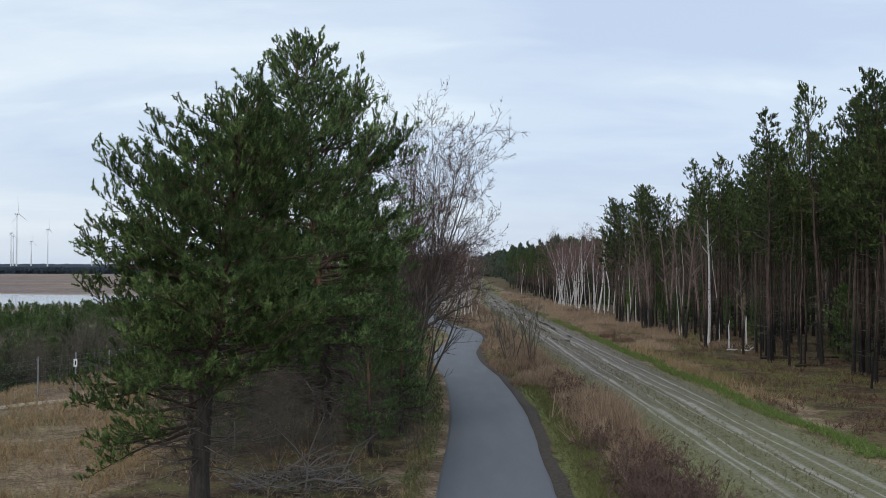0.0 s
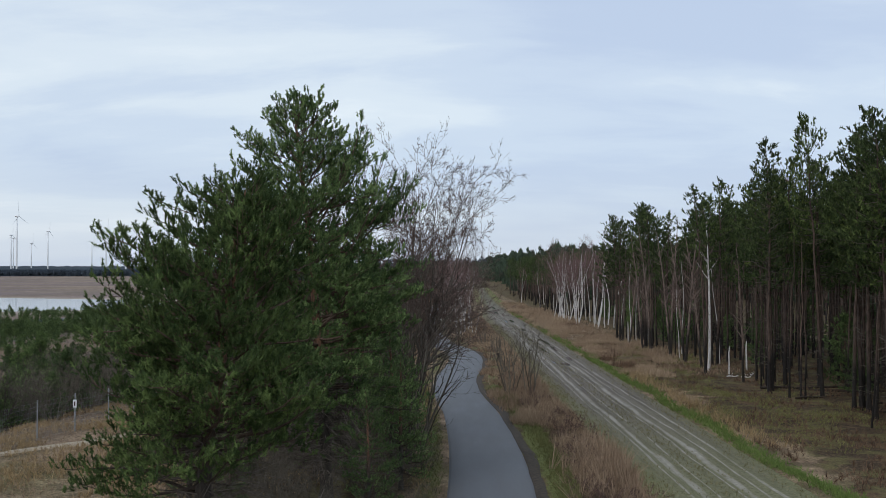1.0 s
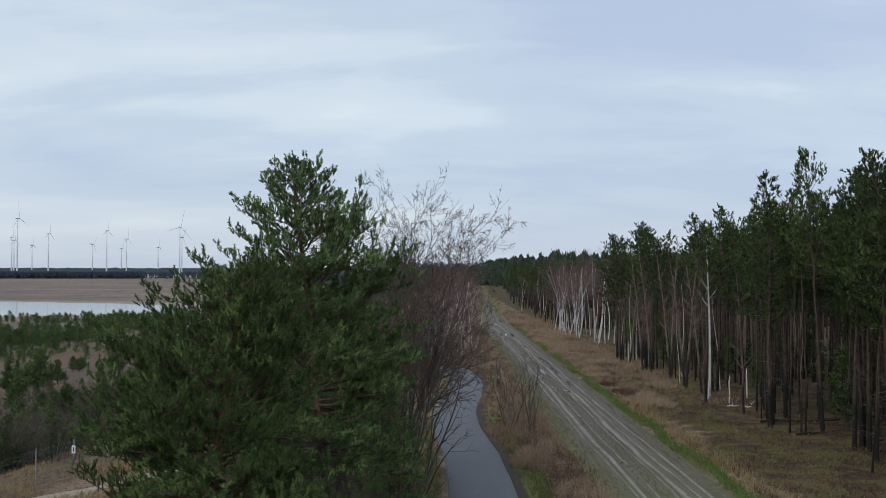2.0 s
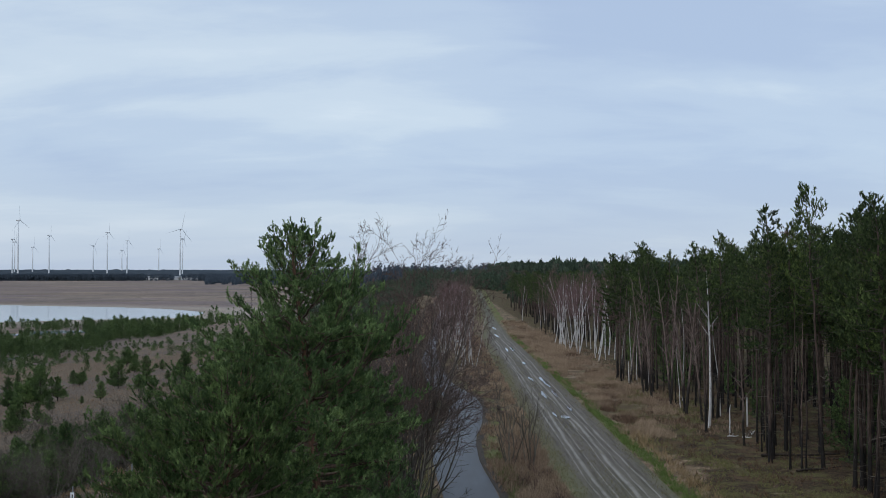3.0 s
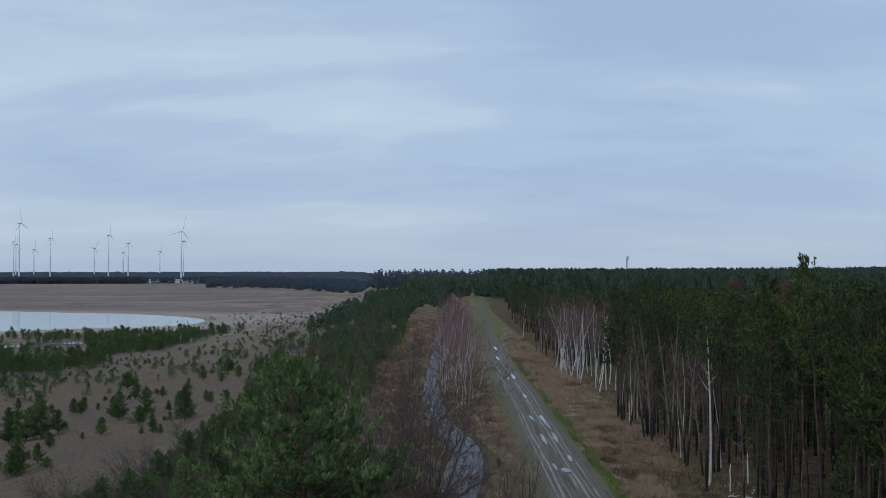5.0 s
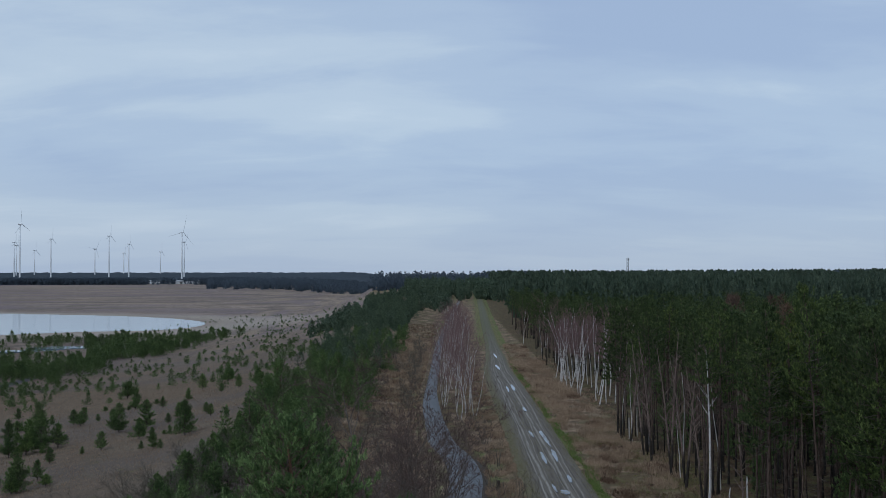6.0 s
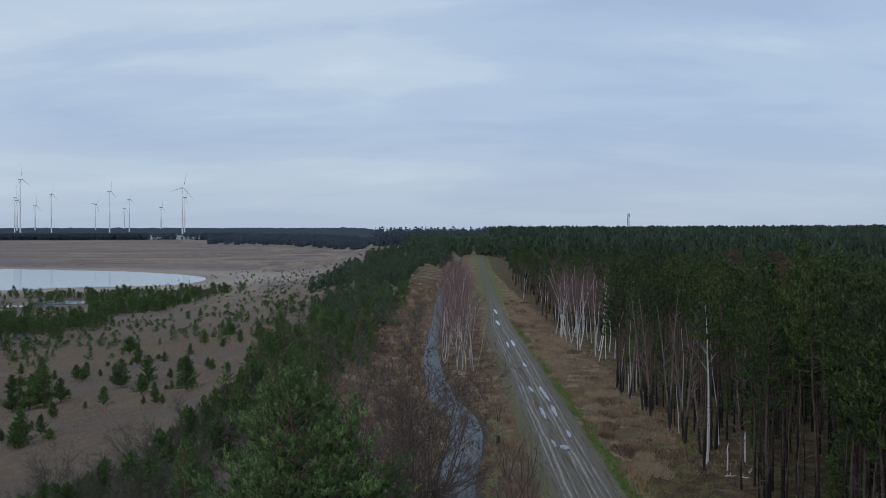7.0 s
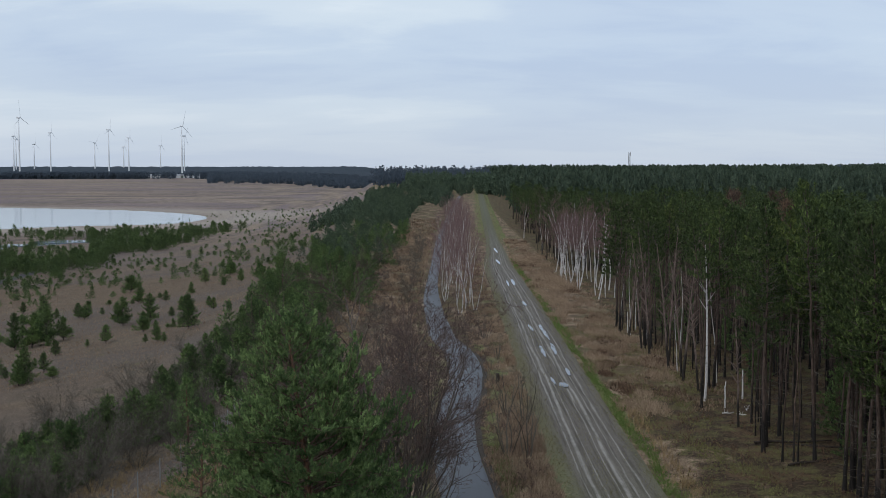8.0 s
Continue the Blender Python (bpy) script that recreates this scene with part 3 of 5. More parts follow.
# puddles in the ruts
prng = np.random.default_rng(5)
for k, (px, py, pw, pl) in enumerate([(10.7, 183, 0.28, 7.5), (11.7, 185, 0.36, 10), (11.4, 154.6, 0.3, 5), (10.4, 130, 0.3, 4.2), (11.7, 127, 0.42, 8.5), (10.3, 113, 0.38, 5.0),
                                      (11.6, 114.5, 0.35, 5.5), (11.6, 101, 0.25, 3.4), (10.5, 94.6, 0.5, 2.0), (9.8, 96.4, 0.2, 3.2), (11.2, 228, 0.5, 9), (12.3, 262, 0.5, 10)]):
    ang = np.linspace(0, 2 * np.pi, 22, endpoint=False)
    rr = 1 + 0.22 * np.sin(2 * ang + k) + 0.14 * np.sin(5 * ang + 2 * k) + prng.normal(0, 0.05, 22)
    X, Y = px + 0.66 * pw * rr * np.cos(ang), py + 0.62 * pl * rr * np.sin(ang)
    zc = float(land(px, py)) + 0.078
    v = np.concatenate([[[px, py, zc + 0.005]], np.stack([X, Y, np.full(22, zc)], 1), np.stack([X, Y, np.full(22, zc - 0.12)], 1)])
    f = [(0, 1 + i, 1 + (i + 1) % 22) for i in range(22)] + [(1 + i, 23 + i, 1 + (i + 1) % 22) for i in range(22)] + [(1 + (i + 1) % 22, 23 + i, 23 + (i + 1) % 22) for i in range(22)]
    tagged(part("puddle", (v, np.array(f)), M_PUDDLE), "long shallow rain puddle in a wheel rut", "puddle", "puddles on the track")

# the lake in the old pit
lt = np.linspace(0, 2 * np.pi, 96, endpoint=False)
lx, ly = -534 + 410 * np.cos(lt), 800 + 240 * np.sin(lt) - 0.12 * 410 * np.cos(lt)
lv = np.concatenate([[[-534, 800, -12.95]], np.stack([lx, ly, np.full(96, -12.95)], 1), np.stack([lx, ly, np.full(96, -14.5)], 1)])
lf = [(0, 1 + i, 1 + (i + 1) % 96) for i in range(96)] + [(1 + i, 97 + i, 1 + (i + 1) % 96) for i in range(96)] + [(1 + (i + 1) % 96, 97 + i, 97 + (i + 1) % 96) for i in range(96)]
tagged(part("water", (lv, np.array(lf)), M_LAKE), "pale still lake in the flooded old pit", "lake", kind="structure")


# ---- trees ----
def unit(v):
    return v / (np.linalg.norm(v) + 1e-9)


def pine_geometry(seed, height, crown, reach, whorl, per_whorl, twigs, tufts, tuft, blades, width, trunk_r, dead=0.0, taper=0.75, bend=0.3, sides=8, top=0.35, lean=(0, 0), fine=True):
    """Trunk, limbs and needles of a pine. crown: height where the green begins; reach: the longest limb."""
    rng = np.random.default_rng(seed)
    trunk, limbs, needles = Geo(), Geo(), Geo()
    n = max(6, int(height / 0.9))
    zs = np.linspace(0, height, n + 1)
    wob = np.cumsum(rng.normal(0, 0.05, (n + 1, 2)), 0) * bend * zs[:, None] / height
    line = np.column_stack([wob + np.outer((zs / height) ** 1.5, lean), zs])
    line[0, 2] = -0.35
    rad = trunk_r * (1 - zs / height) ** taper + 0.012
    rad[0] *= 1.35
    trunk.path(line, rad, sides)
    at = lambda z: np.array([np.interp(z, zs, line[:, 0]), np.interp(z, zs, line[:, 1]), z])
    pos, way = [], []
    z = crown
    while z < height - 0.12:
        u = (z - crown) / (height - crown)
        prof = (0.55 + 0.45 * min(1, u / 0.3)) * (1 - u) ** 0.75 + 0.06
        turn = rng.uniform(0, 6.28)
        for b in range(per_whorl):
            if rng.random() < 0.12:
                continue
            a = turn + b * 6.283 / per_whorl + rng.normal(0, 0.25)
            length = reach * prof * rng.uniform(0.65, 1.2)
            tilt = -0.12 + 0.95 * u + rng.normal(0, 0.16)
            d = np.array([np.cos(a) * np.cos(tilt), np.sin(a) * np.cos(tilt), np.sin(tilt)])
            p = at(z + rng.uniform(-0.15, 0.15))
            pts, k = [p], 5 if fine else 3
            for s in range(k):
                d = unit(d + np.array([0, 0, 0.10]) + rng.normal(0, 0.10, 3))
                pts.append(pts[-1] + d * length / k)
            pts = np.array(pts)
            r0 = min(0.4 * float(np.interp(z, zs, rad)), 0.012 + 0.016 * length)
            rr = np.linspace(r0, 0.006, k + 1)
            limbs.tubes(pts[:-1], pts[1:], rr[:-1], rr[1:], 4 if fine else 3)
            for j in range(twigs):
                s = rng.uniform(0.18, 1.0) if j else 1.0
                i = min(int(s * k), k - 1)
                q = pts[i] + (pts[i + 1] - pts[i]) * (s * k - i)
                tdir = unit(pts[i + 1] - pts[i])
                side = unit(np.cross(tdir, [0, 0, 1.0])) * (1 if j % 2 else -1)
                td = unit(tdir * rng.uniform(0.5, 1.0) + side * rng.uniform(0.3, 0.9) * (j > 0) + np.array([0, 0, rng.uniform(0.05, 0.5)]))
                tl = length * rng.uniform(0.14, 0.32) * (1.15 - 0.5 * s) + tuft * 0.6
                e = q + td * tl
                if fine:
                    limbs.tubes([q], [e], [0.008 + 0.002 * length], [0.003], 3)
                for c in range(tufts):
                    w = 1.0 if c == 0 else rng.uniform(0.45, 1.0)
                    d2 = unit(td * (0.6 if fine else 1.0) + np.array([0, 0, 0.55]) + rng.normal(0, 0.5 if fine else 0.3, 3))
                    pos.append(q + td * tl * w + (d2 * rng.uniform(0.14, 0.26) if fine else rng.normal(0, 0.32 * tuft, 3)))
                    way.append(d2)
        z += whorl * rng.uniform(0.75, 1.25)
    for c in range(max(3, tufts * 2)):
        pos.append(at(height) - np.array([0, 0, rng.uniform(0, 0.6)]))
        way.append(unit(np.array([0, 0, 1.0]) + rng.normal(0, top, 3)))
    if dead:
        for _ in range(int(dead)):
            z = rng.uniform(1.2, crown + 0.5)
            a, length = rng.uniform(0, 6.28), rng.uniform(0.4, 1.0) * reach * 0.6
            d = np.array([np.cos(a), np.sin(a), rng.uniform(-0.3, 0.25)])
            p = at(z)
            q = p + unit(d) * length * 0.5
            e = q + unit(d + rng.normal(0, 0.3, 3)) * length * 0.5
            limbs.tubes([p, q], [q, e], [0.018, 0.011], [0.011, 0.004], 3)
            for _ in range(2):
                limbs.tubes([q], [q + unit(d + rng.normal(0, 0.6, 3)) * length * 0.35], [0.007], [0.003], 3)
    needles.blades(rng, np.array(pos), np.array(way), tuft, width, blades, 0.62 if fine else 0.5, 2.4 if fine else 0.8)
    return trunk, limbs, needles


def grown_pine(seed, height, crown, reach, count, sub, step, shoot, needle, blades, width, trunk_r, foot=0.7, blunt=3.0, tilt=(-0.1, 0.75), dead=20, bend=0.6, lean=(0, 0), leaders=(), boughs=(), sides=8, fine=True, ragged=0.25, first=0.3, stem=False):
    """A pine of limbs that carry flat sprays of side branches, set with upright brush-like shoots.
    leaders: (x, y, base height, top height); boughs: (height, turn, length, tilt) of single limbs."""
    rng = np.random.default_rng(seed)
    trunk, limbs, needles, withered_limbs = Geo(), Geo(), Geo(), Geo()
    n = max(6, int(height / 0.9))
    zs = np.linspace(0, height, n + 1)
    wob = np.cumsum(rng.normal(0, 0.05, (n + 1, 2)), 0) * bend * zs[:, None] / height
    line = np.column_stack([wob + np.outer((zs / height) ** 1.5, lean), zs])
    line[0, 2] = -0.35
    rad = trunk_r * (1 - zs / height) ** 0.75 + 0.012
    rad[0] *= 1.35
    trunk.path(line, rad, sides)
    up = np.array([0, 0, 1.0])
    pos, way, size = [], [], []

    def at(z):
        z = min(max(z, 0.3), height)
        return np.array([np.interp(z, zs, line[:, 0]), np.interp(z, zs, line[:, 1]), z])

    def spray(pts, length, begin):
        """Side branches and shoots along one limb."""
        k = len(pts) - 1
        m = max(2, int(length * (1 - begin) / sub))
        for j in range(m + 1):
            f = min(1.0, begin + (1 - begin) * (j + rng.uniform(0, 0.6)) / m)
            i = min(int(f * k), k - 1)
            q = pts[i] + (pts[i + 1] - pts[i]) * (f * k - i)
            t = unit(pts[i + 1] - pts[i])
            flat = unit(np.cross(t, up) + rng.normal(0, 0.25, 3)) * (1 if j % 2 else -1)
            d = t if j == m else unit(t * 0.65 + flat * rng.uniform(0.5, 1.0) + up * rng.uniform(-0.1, 0.5))
            bl = (0.10 * length + 0.34 * length * (1 - f) + min(0.18, 0.07 * reach)) * rng.uniform(0.65, 1.25)
            b = q + d * bl * 0.5
            e = b + unit(d + up * 0.35 + rng.normal(0, 0.15, 3)) * bl * 0.5
            if fine:
                limbs.tubes([q, b], [b, e], [0.006 + 0.004 * bl, 0.006], [0.006, 0.003], 3)
            c = max(2, int(bl / step))
            g = np.append(1 - 0.85 * ((np.arange(c) + rng.random(c)) / c) ** (1.25 if fine else 1.0), 1.0)[:, None]
            p = np.where(g < 0.5, q + (b - q) * g * 2, b + (e - b) * (g * 2 - 1)) + rng.normal(0, 0.25 * shoot, (c + 1, 3))
            w = d * 0.6 + up * 0.8 + rng.normal(0, 0.38, (c + 1, 3))
            pos.append(p)
            way.append(w / np.linalg.norm(w, axis=1, keepdims=True))
            size.append(shoot * rng.uniform(0.65, 1.3, c + 1))

    def limb(p, a, length, rise, lift=0.035):
        d = np.array([np.cos(a) * np.cos(rise), np.sin(a) * np.cos(rise), np.sin(rise)])
        k = 6 if fine else 3
        pts = [p]
        for _ in range(k):
            d = unit(d + up * lift * 6 / k + rng.normal(0, 0.12, 3))
            pts.append(pts[-1] + d * length / k)
        pts = np.array(pts)
        r0 = min(0.45 * float(np.interp(p[2], zs, rad)), 0.012 + 0.015 * length)
        rr = np.linspace(r0, 0.007, k + 1)
        limbs.tubes(pts[:-1], pts[1:], rr[:-1], rr[1:], 5 if fine else 3)
        spray(pts, length, first)

    ph = rng.uniform(0, 6.28, 3)
    for i in range(count):
        u = (i + rng.random()) / count
        a = i * 2.39996 + rng.normal(0, 0.35)
        env = reach * (foot + (1 - foot) * min(1, u / 0.3)) * max(0.02, 1 - u ** blunt) ** 0.75 + 0.2
        env *= 1 + ragged * np.sin(2 * a + ph[0] + 5 * u) + 0.5 * ragged * np.sin(5 * a + ph[1] + 17 * u)
        limb(at(crown + u * (height - crown - 0.25)), a, env * rng.uniform(0.7, 1.08), tilt[0] + (tilt[1] - tilt[0]) * u + rng.normal(0, 0.14))
    for z, a, length, rise in boughs:
        limb(at(z), a, length, rise)
    for sx, sy, base, top in leaders:
        p, e = at(base), np.array([sx, sy, top])
        knee = np.array([sx * 0.8 + 0.2 * p[0], sy * 0.8 + 0.2 * p[1], base + 0.35 * (top - base)])
        tt = np.linspace(0, 1, 6)[:, None]
        pts = p * (1 - tt) ** 2 + 2 * knee * tt * (1 - tt) + e * tt ** 2
        rr = np.linspace(0.05, 0.01, 6)
        limbs.tubes(pts[:-1], pts[1:], rr[:-1], rr[1:], 5)
        spray(pts, 1.7, 0.35)
        spray(pts, 1.4, 0.5)
    top = np.array([at(height - 1.2), at(height - 0.8), at(height - 0.4), at(height)])
    spray(top, 1.0 if fine else 1.3, 0.0)
    for _ in range(int(dead)):
        z = rng.uniform(1.0, crown + 0.8)
        a, length = rng.uniform(0, 6.28), rng.uniform(0.35, 1.0) * reach * 0.8
        d = np.array([np.cos(a), np.sin(a), rng.uniform(-0.3, 0.3)])
        p = at(z)
        q = p + unit(d) * length * 0.5
        e = q + unit(d + rng.normal(0, 0.4, 3)) * length * 0.5
        withered_limbs.tubes([p, q], [q, e], [0.022, 0.013], [0.013, 0.004], 3)
        for _ in range(6 if fine else 2):
            withered_limbs.tubes([q], [q + unit(d + rng.normal(0, 0.7, 3)) * length * 0.4], [0.008], [0.003], 3)
    p, w, z = np.concatenate(pos), np.concatenate(way), np.concatenate(size)[:, None]
    if fine or stem:
        needles.tubes(p, p + w * z * 1.1, needle * 0.28, needle * 0.14, 3)
    pos, way, size = np.repeat(np.concatenate(pos), blades, 0), np.repeat(np.concatenate(way), blades, 0), np.repeat(np.concatenate(size), blades)
    m = len(pos)
    out = np.cross(way, rng.normal(0, 1, (m, 3)))
    out /= np.linalg.norm(out, axis=1, keepdims=True) + 1e-9
    d = way * (rng.uniform(0.1, 0.7, (m, 1)) if fine else rng.uniform(0.4, 1.2, (m, 1))) + out * 0.85
    d /= np.linalg.norm(d, axis=1, keepdims=True)
    side = np.cross(d, rng.normal(0, 1, (m, 3)))
    side /= np.linalg.norm(side, axis=1, keepdims=True) + 1e-9
    o = pos + way * (size * rng.uniform(0.05, 1.0, m))[:, None]
    ln = needle * rng.uniform(0.75, 1.25, m)[:, None]
    v = np.stack([o - side * width, o + side * width, o + d * ln], 1)
    needles.add(v, np.arange(m * 3).reshape(-1, 3))
    return trunk, limbs, needles, withered_limbs


def build_pine(name, geo, bark, needle, label, category, group="", m=None):
    ob = thing(name, label, category, group, m)
    part("trunk", geo[0], bark, ob, smooth=True)
    tagged(part("limbwork", geo[1], M_TWIG if bark is M_FBARK else M_LIMB, ob), kind="stuff")
    if len(geo) > 3:
        tagged(part("deadwood", geo[3], M_TWIG if bark is M_FBARK else M_DEAD, ob, "bare dead lower branches"), kind="stuff")
    part("crown", geo[2], needle, ob, "dense green needles")
    return ob


def bare_geometry(seed, stems, height, spread, trunk_r, levels, children, wob=0.16, up=0.10, ratio=0.62, twig_r=0.006, start=0.3, thick=2.2, tilt=(0, 0), even=False):
    """Limbs and twigs of a leafless tree or bush, grown from its foot."""
    rng = np.random.default_rng(seed)
    limbs, twigs = Geo(), Geo()
    segs = {True: [], False: []}

    def grow(p, d, length, r, level):
        k = 7 if level == 0 else (5 if level == 1 else 3)
        pts = [p]
        for s in range(k):
            d = unit(d + rng.normal(0, wob, 3) + np.array([0, 0, up]))
            pts.append(pts[-1] + d * length / k)
        rr = r * (1 - 0.82 * np.linspace(0, 1, k + 1))
        rr = np.maximum(rr, twig_r * 0.5)
        if level == 0:
            limbs.path(pts, rr, 6)
        else:
            for s in range(k):
                segs[r > twig_r * thick].append((pts[s], pts[s + 1], rr[s], rr[s + 1]))
        if level >= levels:
            return
        for c in range(children[level]):
            s = rng.uniform(start if level == 0 else 0.15, 1.0)
            i = min(int(s * k), k - 1)
            q = pts[i] + (pts[i + 1] - pts[i]) * (s * k - i)
            dd = unit(pts[i + 1] - pts[i])
            side = unit(np.cross(dd, rng.normal(0, 1, 3)))
            open_ = rng.uniform(0.45, 0.95)
            cl = length * ratio * (1.0 - 0.3 * s if even else 1.15 - 0.6 * s) * rng.uniform(0.7, 1.2)
            grow(q, unit(dd * (1 - 0.35 * open_) + side * open_), cl, max(rr[i] * 0.55, twig_r), level + 1)

    for s in range(stems):
        a = s * 2.4 + rng.uniform(0, 1)
        lean = spread * rng.uniform(0.5, 1.1)
        base = np.array([np.cos(a), np.sin(a), 0]) * 0.18 * (stems > 1)
        base[2] = -0.2
        grow(base, unit(np.array([np.cos(a) * lean + tilt[0], np.sin(a) * lean + tilt[1], 1.0])), height * rng.uniform(0.88 if even else 0.8, 1.02), trunk_r * rng.uniform(0.7, 1.1), 0)
    for thick, geo, k in ((True, limbs, 4), (False, twigs, 3)):
        if segs[thick]:
            a = segs[thick]
            geo.tubes(np.array([v[0] for v in a]), np.array([v[1] for v in a]), np.array([v[2] for v in a]), np.array([v[3] for v in a]), k)
    return limbs, twigs


def build_bare(name, geo, bark, twig, label, category, group="", m=None):
    ob = thing(name, label, category, group, m)
    part("trunk", geo[0], bark, ob)
    part("crown", geo[1], twig, ob, "fine leafless twigs")
    return ob


def stand(x, y, turn=0.0, size=1.0, tall=1.0, lean=0.0):
    """A pose on the ground, with a size."""
    return Matrix.LocRotScale((x, y, float(land(x, y))), Euler((lean, lean * 0.6, turn)), (size, size, size * tall))


def again(ob, m):
    """A copy at the pose m, whatever size the first one has."""
    return copy_thing(ob, m @ Matrix.Diagonal((*(1 / v for v in ob.scale), 1)))


def many(base, poses):
    """Joins copies of one piece of geometry."""
    v, f = base
    vs, fs = [], []
    for i, m in enumerate(poses):
        a = np.array(m)
        vs.append(v @ a[:3, :3].T + a[:3, 3])
        fs.append(f + i * len(v))
    return np.concatenate(vs), np.concatenate(fs)


# the two great pines beside the road and their neighbours
front = grown_pine(14, 9.7, 3.4, 2.95, 118, 0.17, 0.075, 0.17, 0.064, 34, 0.0078, 0.22, 0.95, 3.0, tilt=(-0.1, 0.5), dead=110, bend=0.9, lean=(1.0, 0.2), sides=10, ragged=0.16,
                   leaders=((1.4, 0.0, 7.8, 10.2), (0.3, 0.6, 6.8, 8.8), (-0.5, -0.2, 6.2, 7.7), (2.2, 0.3, 7.2, 9.0), (0.8, -0.8, 7.2, 9.2)),
                   boughs=((7.0, 3.2, 3.2, 0.1), (6.5, 2.8, 3.0, 0.08), (6.2, 3.6, 2.9, 0.05), (7.4, 3.1, 2.5, 0.15), (5.8, 3.2, 3.1, 0.05), (5.1, 2.9, 3.1, 0.0), (5.5, 3.7, 3.0, 0.0), (6.7, 3.4, 3.1, 0.06), (5.2, 3.1, 3.1, 0.1), (4.6, 3.4, 3.0, 0.02), (4.3, 2.7, 2.9, 0.0), (2.6, 3.2, 2.8, -0.12), (2.2, 3.5, 2.5, -0.22), (2.7, 5.0, 2.4, 0.0), (3.1, 5.6, 2.2, 0.1), (3.4, 0.2, 2.4, 0.1), (3.3, 4.2, 2.2, 0.05), (2.9, 3.0, 2.7, -0.06), (2.4, 2.8, 2.5, -0.15), (2.2, 3.9, 2.3, -0.1), (3.0, 3.4, 2.9, -0.1), (2.0, 3.1, 2.6, -0.2)))
build_pine("pine_tree", front, M_PBARK, M_NEEDLE, "broad old pine with spreading limbs beside the road", "tree", "roadside pines", stand(-5.9, 26.0, 0.0))
tall = grown_pine(12, 13.6, 3.4, 3.4, 150, 0.19, 0.08, 0.18, 0.070, 30, 0.0096, 0.20, 0.85, 2.9, tilt=(-0.12, 0.62), dead=230, bend=0.6, lean=(-1.2, 0), sides=10, ragged=0.18,
                  leaders=((1.1, -0.3, 9.6, 12.6), (1.8, 0.4, 8.5, 11.4), (-1.3, 0.5, 8.4, 10.6), (0.3, 1.2, 9.8, 12.3), (0.7, -1.2, 9.0, 11.7), (-1.0, -0.9, 8.4, 10.5), (2.2, -0.6, 8.0, 10.6), (1.6, -1.5, 7.4, 10.1)), boughs=((3.4, 5.4, 2.6, -0.1), (3.9, 0.1, 2.8, -0.05), (4.3, 4.6, 2.7, 0.0), (2.4, 0.5, 2.4, -0.15), (6.2, 0.0, 3.3, 0.05), (6.9, -0.5, 3.2, 0.1), (7.5, 0.3, 3.1, 0.15), (8.2, -0.2, 3.0, 0.2), (8.8, 0.1, 2.9, 0.25), (9.4, -0.6, 2.8, 0.3), (5.6, -0.3, 3.2, 0.0), (7.9, -0.9, 3.0, 0.15)))
build_pine("pine_tree", tall, M_PBARK, M_TALL, "tall pine with reddish upper bark beside the road", "tree", "roadside pines", stand(-4.0, 37.0, 0.0))
mid = grown_pine(13, 9.4, 0.9, 2.3, 64, 0.22, 0.085, 0.20, 0.075, 10, 0.0145, 0.17, 0.85, 2.6, dead=30, bend=0.7)
mid_pine = build_pine("pine_tree", mid, M_PBARK, M_TALL, "bushy green pine in the roadside group", "tree", "roadside pines", stand(-7.6, 43.0, 2.0))
for x, y, a, s in ((-5.2, 48.0, 1.2, 1.0), (-2.0, 42.5, 4.0, 0.62), (-9.6, 57.0, 3.0, 0.8), (-6.6, 61.0, 5.0, 0.82), (-2.4, 34.5, 3.3, 0.42), (-11.0, 49.0, 0.7, 0.72), (-1.6, 39.5, 2.2, 0.5), (-8.4, 36.0, 1.1, 0.55), (-3.2, 52.0, 0.4, 0.7), (-7.4, 52.5, 2.6, 0.75), (-9.8, 70.0, 1.6, 0.62), (-12.5, 78.0, 2.9, 0.7), (-14.5, 88.0, 0.9, 0.7), (-11.5, 97.0, 4.2, 0.6), (-15.5, 66.0, 5.1, 0.6), (-4.9, 41.5, 0.9, 0.5), (-6.2, 44.5, 3.7, 0.8), (-3.5, 46.0, 1.9, 0.85), (-5.0, 52.0, 5.5, 0.9), (-6.8, 34.5, 0.2, 0.33)):
    again(mid_pine, stand(x, y, a, s))

# leafless trees behind the pines
bare_a = bare_geometry(26, 12, 12.6, 0.17, 0.095, 4, (12, 8, 6, 3), 0.10, 0.008, 0.38, 0.009, 0.32, tilt=(0.08, 0.0), even=True)
build_bare("bare_tree", bare_a, M_DBARK, M_RTWIG, "many-stemmed leafless tree with a wide crown of fine twigs", "tree", "leafless trees by the road", stand(-1.9, 50.0, 0.0, 0.80, 1.22))
bare_b = bare_geometry(22, 3, 9.8, 0.22, 0.12, 3, (13, 9, 6), 0.13, 0.04, 0.52, 0.010)
bare_tree = build_bare("bare_tree", bare_b, M_DBARK, M_RTWIG, "leafless tree with a round crown of brown twigs", "tree", "leafless trees by the road", stand(-4.9, 63.0, 0.5, 1.3))
again(bare_tree, stand(-2.2, 58.0, 4.0, 1.05))
bare_c = bare_geometry(23, 4, 9.5, 0.30, 0.09, 3, (8, 5, 4), 0.15, 0.04, 0.58, 0.010)
thin_tree = build_bare("bare_tree", bare_c, M_DBARK, M_TWIG, "thin leafless tree with open branches beside the road", "tree", "leafless trees by the road", stand(-3.8, 70.0, 1.0, 0.7))
